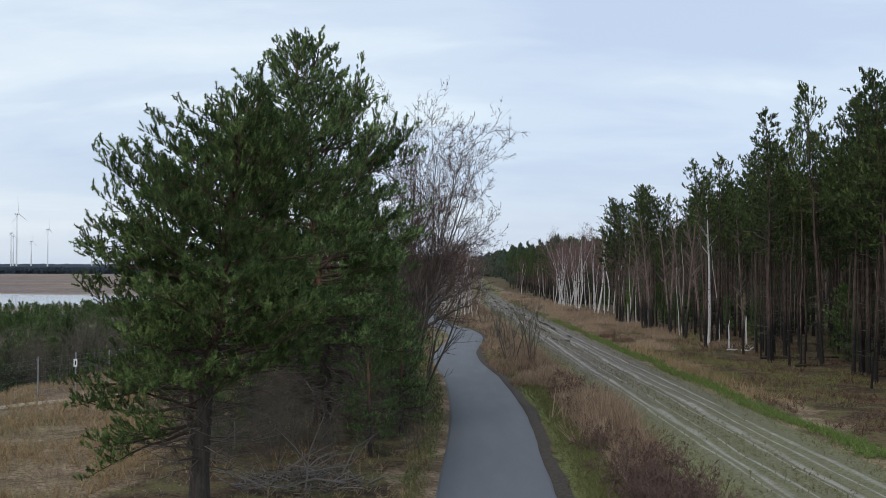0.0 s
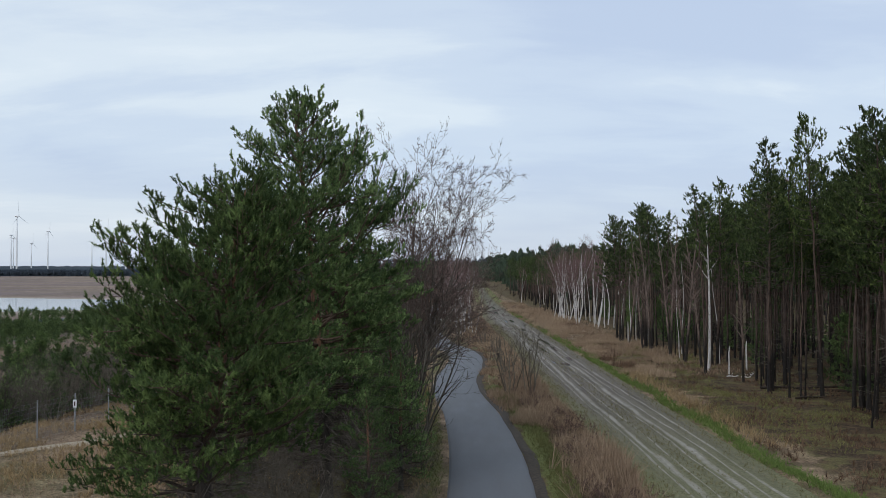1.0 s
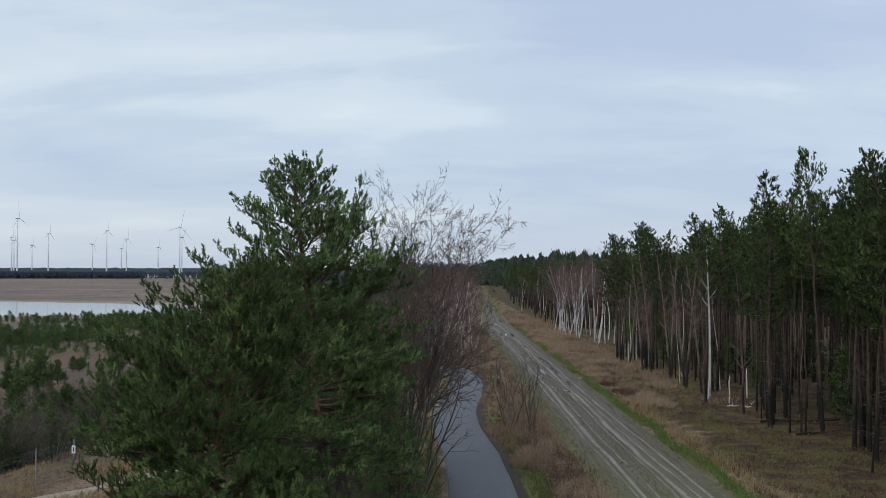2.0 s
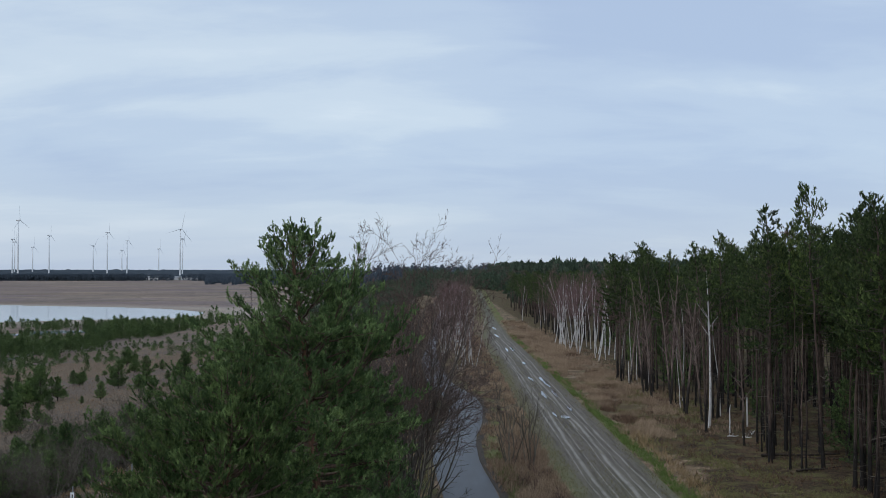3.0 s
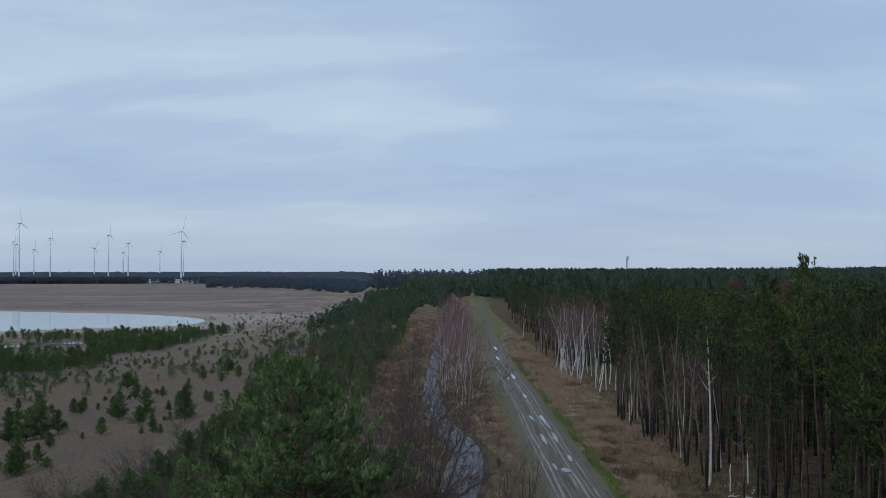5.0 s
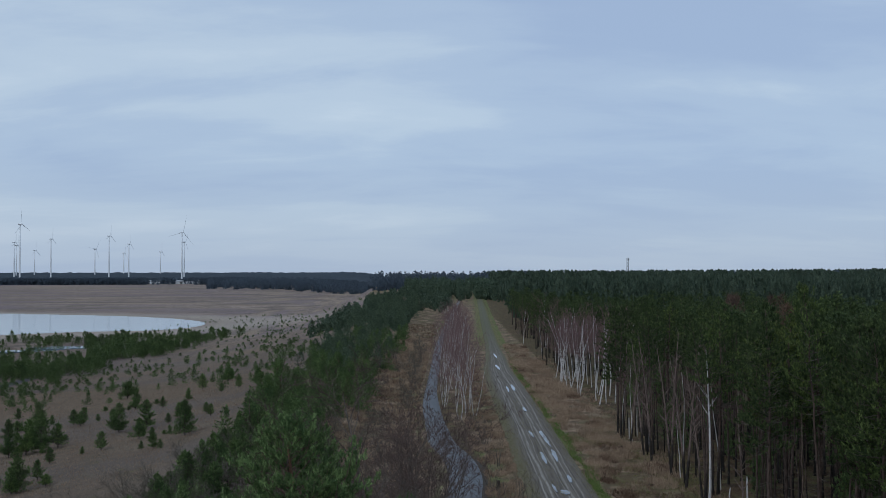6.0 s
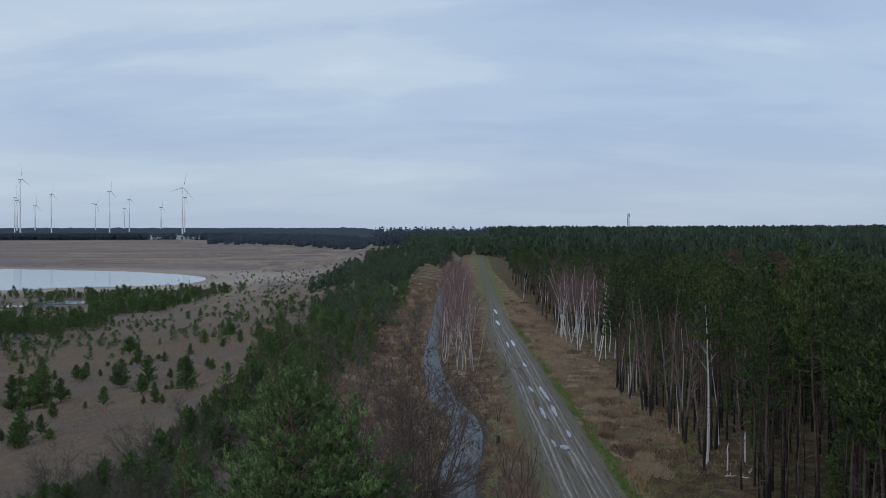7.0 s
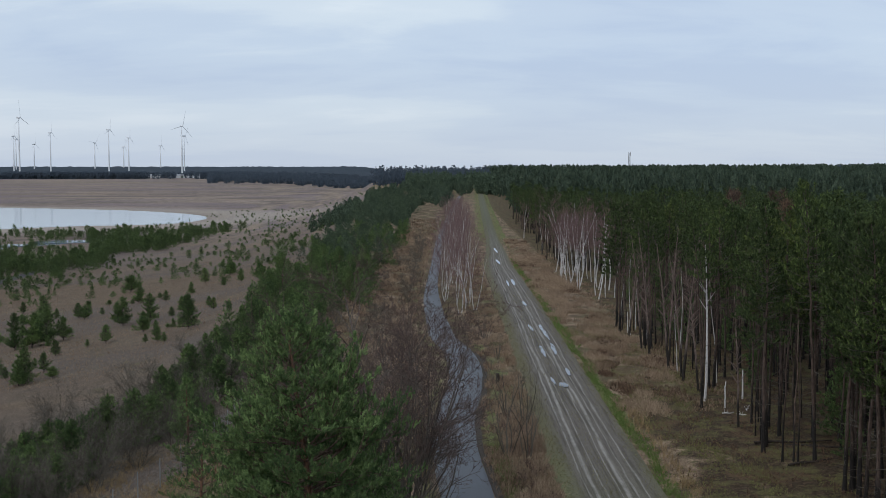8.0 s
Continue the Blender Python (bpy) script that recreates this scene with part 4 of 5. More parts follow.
for x, y, a, s in ((-3.6, 86.0, 3.0, 0.6), (-5.0, 98, 2.5, 0.6), (-6.0, 110, 2.5, 0.55), (-7.0, 76, 0.5, 0.7), (-8.5, 92, 4.5, 0.65), (-10.5, 84, 1.5, 0.6), (-9.0, 66, 2.5, 0.7)):
    again(thin_tree, stand(x, y, a, s))

# the pine wood: tall pines, copied along its edge
frng = np.random.default_rng(31)
protos = []
for k in range(7):
    thin = k >= 4
    protos.append(grown_pine(40 + k, 16.0, (10.2 if thin else 6.6) + 0.7 * (k % 4), 1.5 if thin else 2.1, 26 if thin else 52, 0.36, 0.14, 0.24, 0.15, 16, 0.018, 0.10 if thin else 0.13, 0.6, 2.8, tilt=(-0.15, 0.7), dead=22 if thin else 16, bend=1.6, sides=6, fine=False, ragged=0.3, stem=True))
spots = []
while len(spots) < 215:
    y = frng.uniform(44, 235)
    x = 22.0 + 17 * frng.random() ** 1.25 + 0.9 * np.sin(y * 0.13) + 1.0 * np.sin(y * 0.41 + 1)
    if x < 27 and np.sin(y * 0.55 + x * 0.3) + np.sin(y * 0.23 + 2) < frng.uniform(-1.6, 0.9):
        continue
    if 136 < y < 206 and x < 31 or y > 200 and x < 24:
        continue
    if all((x - a) ** 2 + (y - b) ** 2 > 1.6 for a, b in spots):
        spots.append((x, y))
spots += [(22.0 + 9 * frng.random() ** 1.3, 45 + 32 * frng.random()) for _ in range(24)]
# the tall ones that stand out over the edge, with their heights
high = {(24.0, 69.6): 17.6, (21.9, 73.2): 16.5, (23.4, 93.7): 15.7, (23.4, 128.0): 15.8, (22.5, 55.4): 16.0, (23.3, 62.4): 15.9, (22.4, 121.0): 15.2, (21.8, 114.0): 14.6, (20.8, 131.0): 14.6, (21.6, 135.5): 14.0, (20.4, 126.0): 13.8, (22.8, 139.0): 14.4, (23.6, 132.0): 15.2, (24.2, 288.0): 12.5, (25.6, 296.0): 12.0}
spots += list(high)
firsts = {}
for i, (x, y) in enumerate(spots):
    thin = (x, y) not in high and (y > 84 and (x < 29 or frng.random() < 0.4) or y > 78 and frng.random() < 0.22)
    k = 4 + i % 3 if thin else i % 4
    size = frng.uniform(0.82, 1.02)
    m = stand(x, y, frng.uniform(0, 6.28), size, (high.get((x, y)) or frng.uniform(*((11.0, 13.0) if y > 134 else (13.2, 15.0) if y > 84 else (13.8, 15.8)))) / 16.0 / size, frng.normal(0, 0.02))
    if k not in firsts:
        firsts[k] = build_pine("pine_tree", protos[k], M_FBARK, M_WOOD, "slender tall pine with a scorched lower trunk at the wood's edge", "tree", "pines of the wood's edge", m)
    else:
        again(firsts[k], m)

# thin dead poles crowded between them
pole = pine_geometry(48, 12.5, 12.0, 0.9, 0.8, 3, 1, 1, 0.2, 2, 0.06, 0.06, dead=20, bend=2.4, sides=5, fine=False)
pole_v = [pole[0].arrays(), pole[1].arrays()]
pole_both = (np.concatenate([pole_v[0][0], pole_v[1][0]]), np.concatenate([pole_v[0][1], pole_v[1][1] + len(pole_v[0][0])]))
pole_at = []
while len(pole_at) < 210:
    y = frng.uniform(48, 260)
    x = 21.2 + 24 * frng.random() ** 1.4
    if not (136 < y < 206 and x < 31):
        pole_at.append(stand(x, y, frng.uniform(0, 6.28), frng.uniform(0.75, 1.0), frng.uniform(0.7, 1.1), frng.normal(0, 0.03)))
tagged(part("dead_pole", many(pole_both, pole_at), M_FBARK), "thin dead pine poles crowded in the wood", "wood", kind="stuff")
snag = Geo()
snag.path([(0, 0, -0.2), (0.03, 0, 1.0), (0.0, 0.03, 2.0), (0.08, 0, 2.7)], [0.085, 0.075, 0.07, 0.03], 7)
snag_first = None
for x, y, a, size in ((22.2, 85.3, 0.0, 0.8), (24.6, 89.0, 1.5, 0.9), (21.4, 126.5, 2.0, 0.9)):
    if snag_first is None:
        snag_first = tagged(part("birch_snag", snag, M_BIRCH, smooth=True), "broken white birch stem at the wood's edge", "snag", "birch snags")
        snag_first.matrix_basis = stand(x, y, a, size)
    else:
        again(snag_first, stand(x, y, a, size))

# dead and dying pines among them
dying = pine_geometry(47, 15.0, 9.0, 1.6, 0.6, 4, 4, 2, 0.4, 4, 0.06, 0.12, dead=50, bend=1.0, sides=6, fine=False)
withered = None
for x, y, a in ((40, 150, 0.3), (43.5, 146, 1.0), (47, 153, 2.0), (37, 140, 3.0), (35, 133, 4.0), (41.5, 158, 5.0), (30, 96, 0.8)):
    m = stand(x, y, a, 1.08)
    withered = again(withered, m) if withered else build_pine("dying_pine", dying, M_FBARK, M_BROWN, "dying pine with rust-brown needles in the wood", "tree", "dying pines", m)

# dead pines without needles
spar = bare_geometry(99, 1, 14.0, 0.03, 0.12, 2, (30, 3), 0.045, 0.0, 0.13, 0.012, 0.3)
spar_first = None
for x, y, a, size in ((21.4, 103, 0.3, 0.95), (20.9, 110, 1.4, 1.0), (21.6, 116, 2.2, 0.9), (21.3, 96.5, 3.3, 1.08), (20.6, 121, 4.1, 0.85), (22.0, 106, 5.0, 1.05), (21.7, 92, 0.9, 0.9), (21.0, 128, 2.7, 0.9), (21.6, 79, 1.9, 0.8), (20.8, 114, 0.2, 0.95), (21.9, 99.5, 1.1, 0.9), (21.2, 124.5, 3.8, 0.9)):
    m = stand(x, y, a, size)
    spar_first = again(spar_first, m) if spar_first else build_bare("dead_pine", spar, M_DEADBARK, M_DEAD, "dead standing pine with bare stubby branches", "tree", "dead pines", m)

# deeper wood, then canopy that runs to the horizon
deep = grown_pine(51, 16.0, 8.0, 2.3, 30, 0.6, 0.36, 0.40, 0.32, 4, 0.085, 0.14, 0.6, 2.6, dead=4, sides=4, fine=False)
deep_at = []
while len(deep_at) < 420:
    x, y = frng.uniform(22, 110), frng.uniform(60, 440)
    if x < 37 and y < 220 or y > 200 and x < 25 or x > 0.42 * y + 12:
        continue
    deep_at.append(stand(x, y, frng.uniform(0, 6.28), frng.uniform(0.88, 1.0), frng.uniform(0.92, 1.06) * (0.86 if y > 125 else 1.08)))
for _ in range(100):
    x, y = frng.uniform(29, 42), frng.uniform(46, 140)
    deep_at.append(stand(x, y, frng.uniform(0, 6.28), frng.uniform(0.85, 1.0), frng.uniform(0.86, 0.98)))
for _ in range(80):
    y = frng.uniform(212, 470)
    deep_at.append(stand(22.5 + 0.016 * (y - 212) + 12 * frng.random(), y, frng.uniform(0, 6.28), frng.uniform(0.8, 0.95), frng.uniform(0.72, 0.86)))
tagged(part("pine_wood_trunk", many(deep[0].arrays(), deep_at), M_FBARK), "crowded dark trunks deep in the pine wood", "wood", kind="stuff")
tagged(part("pine_wood_canopy", many(deep[2].arrays(), deep_at), M_WOOD), "closed green canopy deep in the pine wood", "wood", kind="stuff")


def far_tree(seed, count, cone=False):
    """A far tree of unit height: a dense head over a thinner foot."""
    rng = np.random.default_rng(seed)
    z = 1 - rng.random(count) ** (0.8 if cone else 1.5) * 0.98
    a, r = rng.uniform(0, 6.28, count), 1.8 * np.sqrt(np.clip(1.03 - z, 0, 0.4) / 0.4) * rng.uniform(0.3, 1, count)
    if cone:
        r = 1.6 * np.clip(1.03 - z, 0, 1) ** 0.5 * np.minimum(1, (z + 0.12) / 0.35) * rng.uniform(0.35, 1.15, count)
    c = np.column_stack([r * np.cos(a), r * np.sin(a), z])
    w, h = rng.uniform(0.22, 0.5, count), np.where(z > 0.6, 0.07, 0.16) * rng.uniform(0.6, 1.4, count)
    w, h = w * min(1, (75 / count) ** 0.4), h * min(1, (75 / count) ** 0.3)
    turn = rng.uniform(0, 6.28, count)
    side = np.column_stack([np.cos(turn), np.sin(turn), 0.02 * turn]) * w[:, None]
    up = np.column_stack([rng.normal(0, 0.25, (count, 2)), h])
    v = np.stack([c - side - up * 0.5, c + side - up * 0.5, c + up], 1)
    return v.reshape(-1, 3), np.arange(count * 3).reshape(-1, 3)


def canopy(name, label, seed, count, bounds, material, size, keep, height, tris=60, cone=True):
    """Far woods: crowns set closer together the nearer they stand."""
    rng = np.random.default_rng(seed)
    base = far_tree(seed, tris, cone)
    ms = []
    (x0, x1), (y0, y1) = bounds
    while len(ms) < count:
        y = y0 * (y1 / y0) ** rng.random()
        x = rng.uniform(x0, x1)
        if not keep(x, y, rng):
            continue
        s = size * rng.uniform(0.7, 1.3) * (1 + y / 1500)
        ms.append(Matrix.LocRotScale((x, y, float(land(x, y))), Euler((0, 0, rng.uniform(0, 6.28))), (s, s, height * (rng.uniform(0.78, 1.06) if y < 2000 else rng.uniform(0.9, 1.02)))))
    return tagged(part(name, many(base, ms), material), label, "wood", kind="stuff")


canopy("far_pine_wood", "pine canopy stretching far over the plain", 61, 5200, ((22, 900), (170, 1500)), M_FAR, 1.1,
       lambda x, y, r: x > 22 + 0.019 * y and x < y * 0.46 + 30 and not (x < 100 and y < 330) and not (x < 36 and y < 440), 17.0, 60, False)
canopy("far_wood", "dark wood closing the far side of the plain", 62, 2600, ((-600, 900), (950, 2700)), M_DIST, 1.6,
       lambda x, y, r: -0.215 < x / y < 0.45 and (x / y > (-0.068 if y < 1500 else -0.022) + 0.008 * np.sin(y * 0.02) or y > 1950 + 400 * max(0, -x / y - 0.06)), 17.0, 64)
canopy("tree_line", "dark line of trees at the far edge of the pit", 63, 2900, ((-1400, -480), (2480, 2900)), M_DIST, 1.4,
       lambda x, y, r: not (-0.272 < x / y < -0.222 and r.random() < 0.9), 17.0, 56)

def ridge():
    """A sheet of crowns seen from far off, with a closed edge towards the plain."""
    rng = np.random.default_rng(64)
    xs, ys = np.arange(-2400, 620, 9.0), np.concatenate([[3000, 3000.5], np.arange(3012, 4600, 40.0)])
    X, Y = np.meshgrid(xs, ys)
    Z = land(X, Y) + 12.5 + rng.normal(0, 1.3, X.shape) + 1.5 * np.sin(X * 0.021) * np.sin(Y * 0.013)
    Z[0] = land(X[0], Y[0]) - 1
    ii = np.arange(X.size).reshape(X.shape)
    f = np.stack([ii[:-1, :-1], ii[:-1, 1:], ii[1:, 1:], ii[1:, :-1]], -1).reshape(-1, 4)
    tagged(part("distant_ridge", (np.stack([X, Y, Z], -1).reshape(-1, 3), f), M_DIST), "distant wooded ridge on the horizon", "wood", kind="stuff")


ridge()

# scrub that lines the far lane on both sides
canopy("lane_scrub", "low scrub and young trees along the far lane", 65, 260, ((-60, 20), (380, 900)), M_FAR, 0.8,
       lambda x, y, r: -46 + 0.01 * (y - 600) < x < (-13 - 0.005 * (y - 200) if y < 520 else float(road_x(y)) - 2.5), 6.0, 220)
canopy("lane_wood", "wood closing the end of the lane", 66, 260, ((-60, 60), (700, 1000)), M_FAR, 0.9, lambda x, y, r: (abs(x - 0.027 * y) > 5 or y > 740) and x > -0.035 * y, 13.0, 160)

# ---- birches ----
birch_label = "slim leafless birch with white bark and purplish twigs"
birches = [bare_geometry(70, 1, 10.5, 0.06, 0.075, 3, (15, 5, 3), 0.10, 0.06, 0.48, 0.011, 0.2, 3.2), bare_geometry(71, 2, 10.4, 0.18, 0.075, 3, (13, 5, 3), 0.11, 0.07, 0.48, 0.011, 0.2, 3.2),
           bare_geometry(72, 1, 11.0, 0.10, 0.085, 3, (14, 4, 3), 0.07, 0.04, 0.34, 0.011, 0.5, 4.0)]
birch_first = {}


def birch(k, x, y, size, turn, group, lean=0.0):
    m = stand(x, y, turn, size, 1.0, lean)
    if k in birch_first:
        ob = again(birch_first[k], m)
    else:
        ob = birch_first[k] = build_bare("birch_tree", birches[k], M_BIRCH, M_BTWIG, birch_label, "tree", group, m)
    return tagged(ob, group=group)


brng = np.random.default_rng(77)
birch(1, 2.2, 144, 0.95, 0.3, "birches between road and track")
for i in range(60):
    y = 147 + 260 * (i / 60) ** 1.3 + brng.uniform(-3, 3)
    birch(i % 2, float(road_x(y)) + brng.uniform(1.6, 6.6), y, brng.uniform(0.8, 1.15), brng.uniform(0, 6.28), "birches between road and track", brng.normal(0, 0.03))
for i in range(36):
    birch((0, 2, 0, 2)[i % 4], 20.2 + 6.0 * brng.random(), 156 + 58 * brng.random(), brng.uniform(1.1, 1.42), brng.uniform(0, 6.28), "birches at the wood's edge", brng.normal(0, 0.05))
lone_birch = bare_geometry(78, 1, 14.2, 0.02, 0.125, 3, (13, 4, 3), 0.035, 0.05, 0.17, 0.010, 0.55, 3.2)
build_bare("birch_tree", lone_birch, M_BIRCH, M_BTWIG, "tall straight birch with bright white bark among the pines", "tree", "birches at the wood's edge", stand(21.2, 87.7, 0.6, 1.0, 1.0, 0.02))
for x, y, s in ((22.0, 118, 0.9), (21.3, 124, 1.0), (22.6, 128, 0.95), (21.8, 101, 0.8), (23.5, 108, 1.0), (21.6, 133, 0.85), (24.2, 96, 1.0), (26.8, 287, 1.3), (24.5, 240, 1.0), (23.5, 262, 1.0), (22.5, 310, 1.0)):
    birch((1 if y > 280 else 2), x, y, s, brng.uniform(0, 6.28), "birches at the wood's edge", brng.normal(0, 0.04))

# ---- young pines and bushes on the slope and the plain ----
young_label = "bushy young pine on the dry slope"
young_geo = [grown_pine(80 + k, h, 0.10, r, c, 0.17, 0.078, 0.15, 0.10, 11, 0.018, 0.05, 1.0, b, tilt=(0.15, 0.9), dead=0, sides=5, fine=False, ragged=0.10, first=0.1)
             for k, (h, r, c, b) in enumerate(((2.8, 0.95, 52, 1.4), (1.9, 1.10, 46, 2.0), (4.2, 1.40, 72, 1.6)))]
young_first = {}


def young(k, x, y, size, turn, group, label=young_label):
    m = stand(x, y, turn, size)
    if k in young_first:
        ob = again(young_first[k], m)
    else:
        ob = young_first[k] = build_pine("young_pine", young_geo[k], M_PBARK, M_YOUNG, label, "tree", group, m)
    return tagged(ob, label, "tree", group)


yrng = np.random.default_rng(81)
light_young = [grown_pine(180 + k, h, 0.10, r, c, 0.26, 0.13, 0.16, 0.13, 4, 0.045, 0.05, 1.0, b, tilt=(0.15, 0.9), dead=0, sides=5, fine=False, ragged=0.10, first=0.1)[2].arrays()
               for k, (h, r, c, b) in enumerate(((2.8, 0.85, 36, 1.1), (1.9, 1.05, 30, 1.6), (4.2, 1.30, 52, 1.3)))]
far_plain, far_slope = {0: [], 1: [], 2: []}, {0: [], 1: [], 2: []}
plain_label = "small young pine standing alone on the brown plain"
for x, y, k, s in ((-49.5, 226, 0, 1.1), (-65.5, 228, 1, 1.7), (-44.3, 164.5, 2, 1.0), (-56.3, 154, 2, 1.25), (-57.6, 152, 1, 1.4), (-59.6, 151, 1, 1.2), (-54.6, 156, 0, 1.2), (-66, 176, 1, 1.3), (-68, 172, 2, 0.8),
                   (-62.5, 186, 0, 0.9), (-56, 200, 1, 1.0), (-50, 196, 0, 0.7), (-60, 215, 0, 1.0), (-40, 215, 0, 0.8), (-72, 196, 2, 0.9), (-46.5, 238, 1, 1.2), (-42, 152, 1, 1.0)):
    young(k, x, y, s, x * 7, "young pines on the plain", plain_label)
n = 0
while n < 210:
    y = 118 * (430 / 118) ** yrng.random()
    x = yrng.uniform(-0.43 * y, -31 - 0.02 * y)
    if (yrng.random() < 0.6 if y < 205 else np.sin(x * 0.11 + y * 0.05) + np.sin(y * 0.07 - x * 0.04) < yrng.uniform(-2.2, 0.5)):
        continue
    k, turn, size = int(yrng.choice([0, 0, 1, 1, 2])), yrng.uniform(0, 6.28), yrng.uniform(0.3, 0.75) + 0.4 * (yrng.random() < 0.22)
    if y < 215:
        young(k, x, y, size, turn, "young pines on the plain", plain_label)
    else:
        far_plain[k].append(stand(x, y, turn, size))
    n += 1
n = 0
while n < 430:
    y = 58 * (330 / 58) ** yrng.random()
    if y < 76:
        x = yrng.uniform(-33, -22)
    else:
        x = yrng.uniform(-40 if 238 < y < 288 and yrng.random() < 0.35 else -24.5 - 0.03 * max(0, y - 120), -11.5 - 0.004 * (y - 100) - 2.5 * math.sin(y * 0.11))
        if y < 112 and x > -17 and yrng.random() < 0.7:
            continue
    k, turn, size = int(yrng.choice([0, 1, 2, 2, 2])), yrng.uniform(0, 6.28), yrng.uniform(0.65, 1.15) * (0.85 if y < 112 else 1.0)
    if y < 122:
        young(k, x, y, size, turn, "young pines on the slope")
    else:
        far_slope[k].append(stand(x, y, turn, size))
    n += 1
for k in range(3):
    tagged(part("young_pine_scatter", many(light_young[k], far_plain[k]), M_YOUNG), "small green pines dotted over the brown plain", "tree", kind="stuff")
    tagged(part("young_pine_hedge", many(light_young[k], far_slope[k]), M_YOUNG), "close-grown belt of young pines along the brow", "tree", kind="stuff")
# taller pines further along the lane
lane = grown_pine(85, 7.5, 0.5, 2.1, 60, 0.36, 0.16, 0.30, 0.20, 12, 0.032, 0.10, 0.9, 2.2, tilt=(0.0, 0.9), dead=0, sides=5, fine=False, first=0.2)
lane_first, lane_far = None, []
for i in range(150):
    y = 150 + 470 * (i / 150) ** 1.2
    m = stand(yrng.uniform(-25 - 0.03 * (y - 150), -12.5), y, yrng.uniform(0, 6.28), yrng.uniform(0.5, 0.8) + 0.35 * float(smooth(250, 420, y)))
    if y > 200:
        lane_far.append(m)
        continue
    lane_first = again(lane_first, m) if lane_first else build_pine("pine_tree", lane, M_PBARK, M_YOUNG, "bushy half-grown pine beside the lane", "tree", "pines beside the lane", m)

lane_light = grown_pine(86, 7.5, 0.5, 2.1, 48, 0.45, 0.26, 0.32, 0.24, 5, 0.058, 0.10, 0.9, 2.2, tilt=(0.0, 0.9), dead=0, sides=5, fine=False, first=0.2)[2].arrays()
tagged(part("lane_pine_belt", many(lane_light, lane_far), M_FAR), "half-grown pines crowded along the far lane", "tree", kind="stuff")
strip("mine_road", np.arange(262, 323, 2.0), lambda y: -118.5 - 0.05 * (y - 290), [-2.6, -2.3, 0, 2.3, 2.6], lambda o, y: np.where(np.abs(o) > 2.4, -0.1, 0.08),
      plain_material("coal_dust", (0.03, 0.028, 0.03), (0.07, 0.065, 0.066), 0.8, 0.2, 0, 0.6), "dark gritty track at the foot of the slope", "track")
# small ponds among the thicket
for k, (px, py, pr) in enumerate(((-178, 468, 7.0), (-166, 486, 9.0), (-190, 452, 6.0), (-150, 492, 5.0))):
    ang = np.linspace(0, 2 * np.pi, 28, endpoint=False)
    rr = pr * (1 + 0.25 * np.sin(2 * ang + k) + 0.12 * np.sin(5 * ang + 3 * k))
    X, Y = px + 1.5 * rr * np.cos(ang), py + 1.3 * rr * np.sin(ang)
    zc = float(land(X, Y).max()) + 0.04
    v = np.concatenate([[[px, py, zc]], np.stack([X, Y, np.full(28, zc)], 1), np.stack([X, Y, np.full(28, zc - 1.5)], 1)])
    f = [(0, 1 + i, 1 + (i + 1) % 28) for i in range(28)] + [(1 + i, 29 + i, 1 + (i + 1) % 28) for i in range(28)] + [(1 + (i + 1) % 28, 29 + i, 29 + (i + 1) % 28) for i in range(28)]
    tagged(part("pond", (v, np.array(f)), M_LAKE), "small pale pond among young pines", "pond", "ponds")

for i in range(44):
    y = 52 + 150 * (i / 44) ** 1.3 + yrng.uniform(-2, 2)
    m = stand(24.0 + 13 * yrng.random(), y, yrng.uniform(0, 6.28), yrng.uniform(0.35, 0.75))
    tagged(again(lane_first, m), "dark bushy young pine growing under the wood", "tree", "pines under the wood")

# thicket before the lake
low_pine = grown_pine(90, 3.0, 0.1, 0.95, 26, 0.34, 0.24, 0.20, 0.18, 3, 0.068, 0.04, 0.95, 1.5, tilt=(0.1, 0.9), dead=0, sides=4, fine=False, first=0.1)[2].arrays()
thick = (low_pine[0] / [0.75, 0.75, 3.0], low_pine[1])
tm = []
while len(tm) < 800:
    y = 262 * (555 / 262) ** yrng.random()
    x = yrng.uniform(-0.44 * y, -98)
    if x > -104 + 7 * np.sin(y * 0.05) + 5 * np.sin(y * 0.13 + 1) - 0.3 * max(0, 330 - y) and yrng.random() < 0.85:
        continue
    if np.sin(x * 0.09 + 0.02 * y) * np.sin(y * 0.045 + 1) > yrng.uniform(0.1, 0.6):
        continue
    if 330 < y < 505 and -0.42 < x / y < -0.325 and yrng.random() < 0.85:
        continue
    s = yrng.uniform(0.7, 1.35)
    tm.append(Matrix.LocRotScale((x, y, float(land(x, y))), Euler((0, 0, yrng.uniform(0, 6.28))), (s, s, s * yrng.uniform(2.4, 4.6))))
tagged(part("young_pine_thicket", many(thick, tm), M_THICK), "thicket of young pines before the lake", "wood", kind="stuff")
tiny = grown_pine(92, 3.0, 0.1, 0.95, 20, 0.40, 0.30, 0.20, 0.26, 2, 0.12, 0.04, 0.95, 1.5, tilt=(0.1, 0.9), dead=0, sides=4, fine=False, first=0.1)[2].arrays()
tiny = (tiny[0] / [0.75, 0.75, 3.0], tiny[1])
tm = []
while len(tm) < 750:
    y = 250 * (900 / 250) ** yrng.random()
    x = yrng.uniform(-min(0.44 * y, 190), -36)
    if np.sin(x * 0.07 + y * 0.013) + np.sin(y * 0.031 - x * 0.05) < yrng.uniform(-1.8, 1.0):
        continue
    s = yrng.uniform(0.25, 0.65)
    tm.append(Matrix.LocRotScale((x, y, float(land(x, y))), Euler((0, 0, yrng.uniform(0, 6.28))), (s, s, s * 2.3)))
tagged(part("small_bush", many(tiny, tm), M_THICK), "small green bushes dotted over the plain", "bush", kind="stuff")

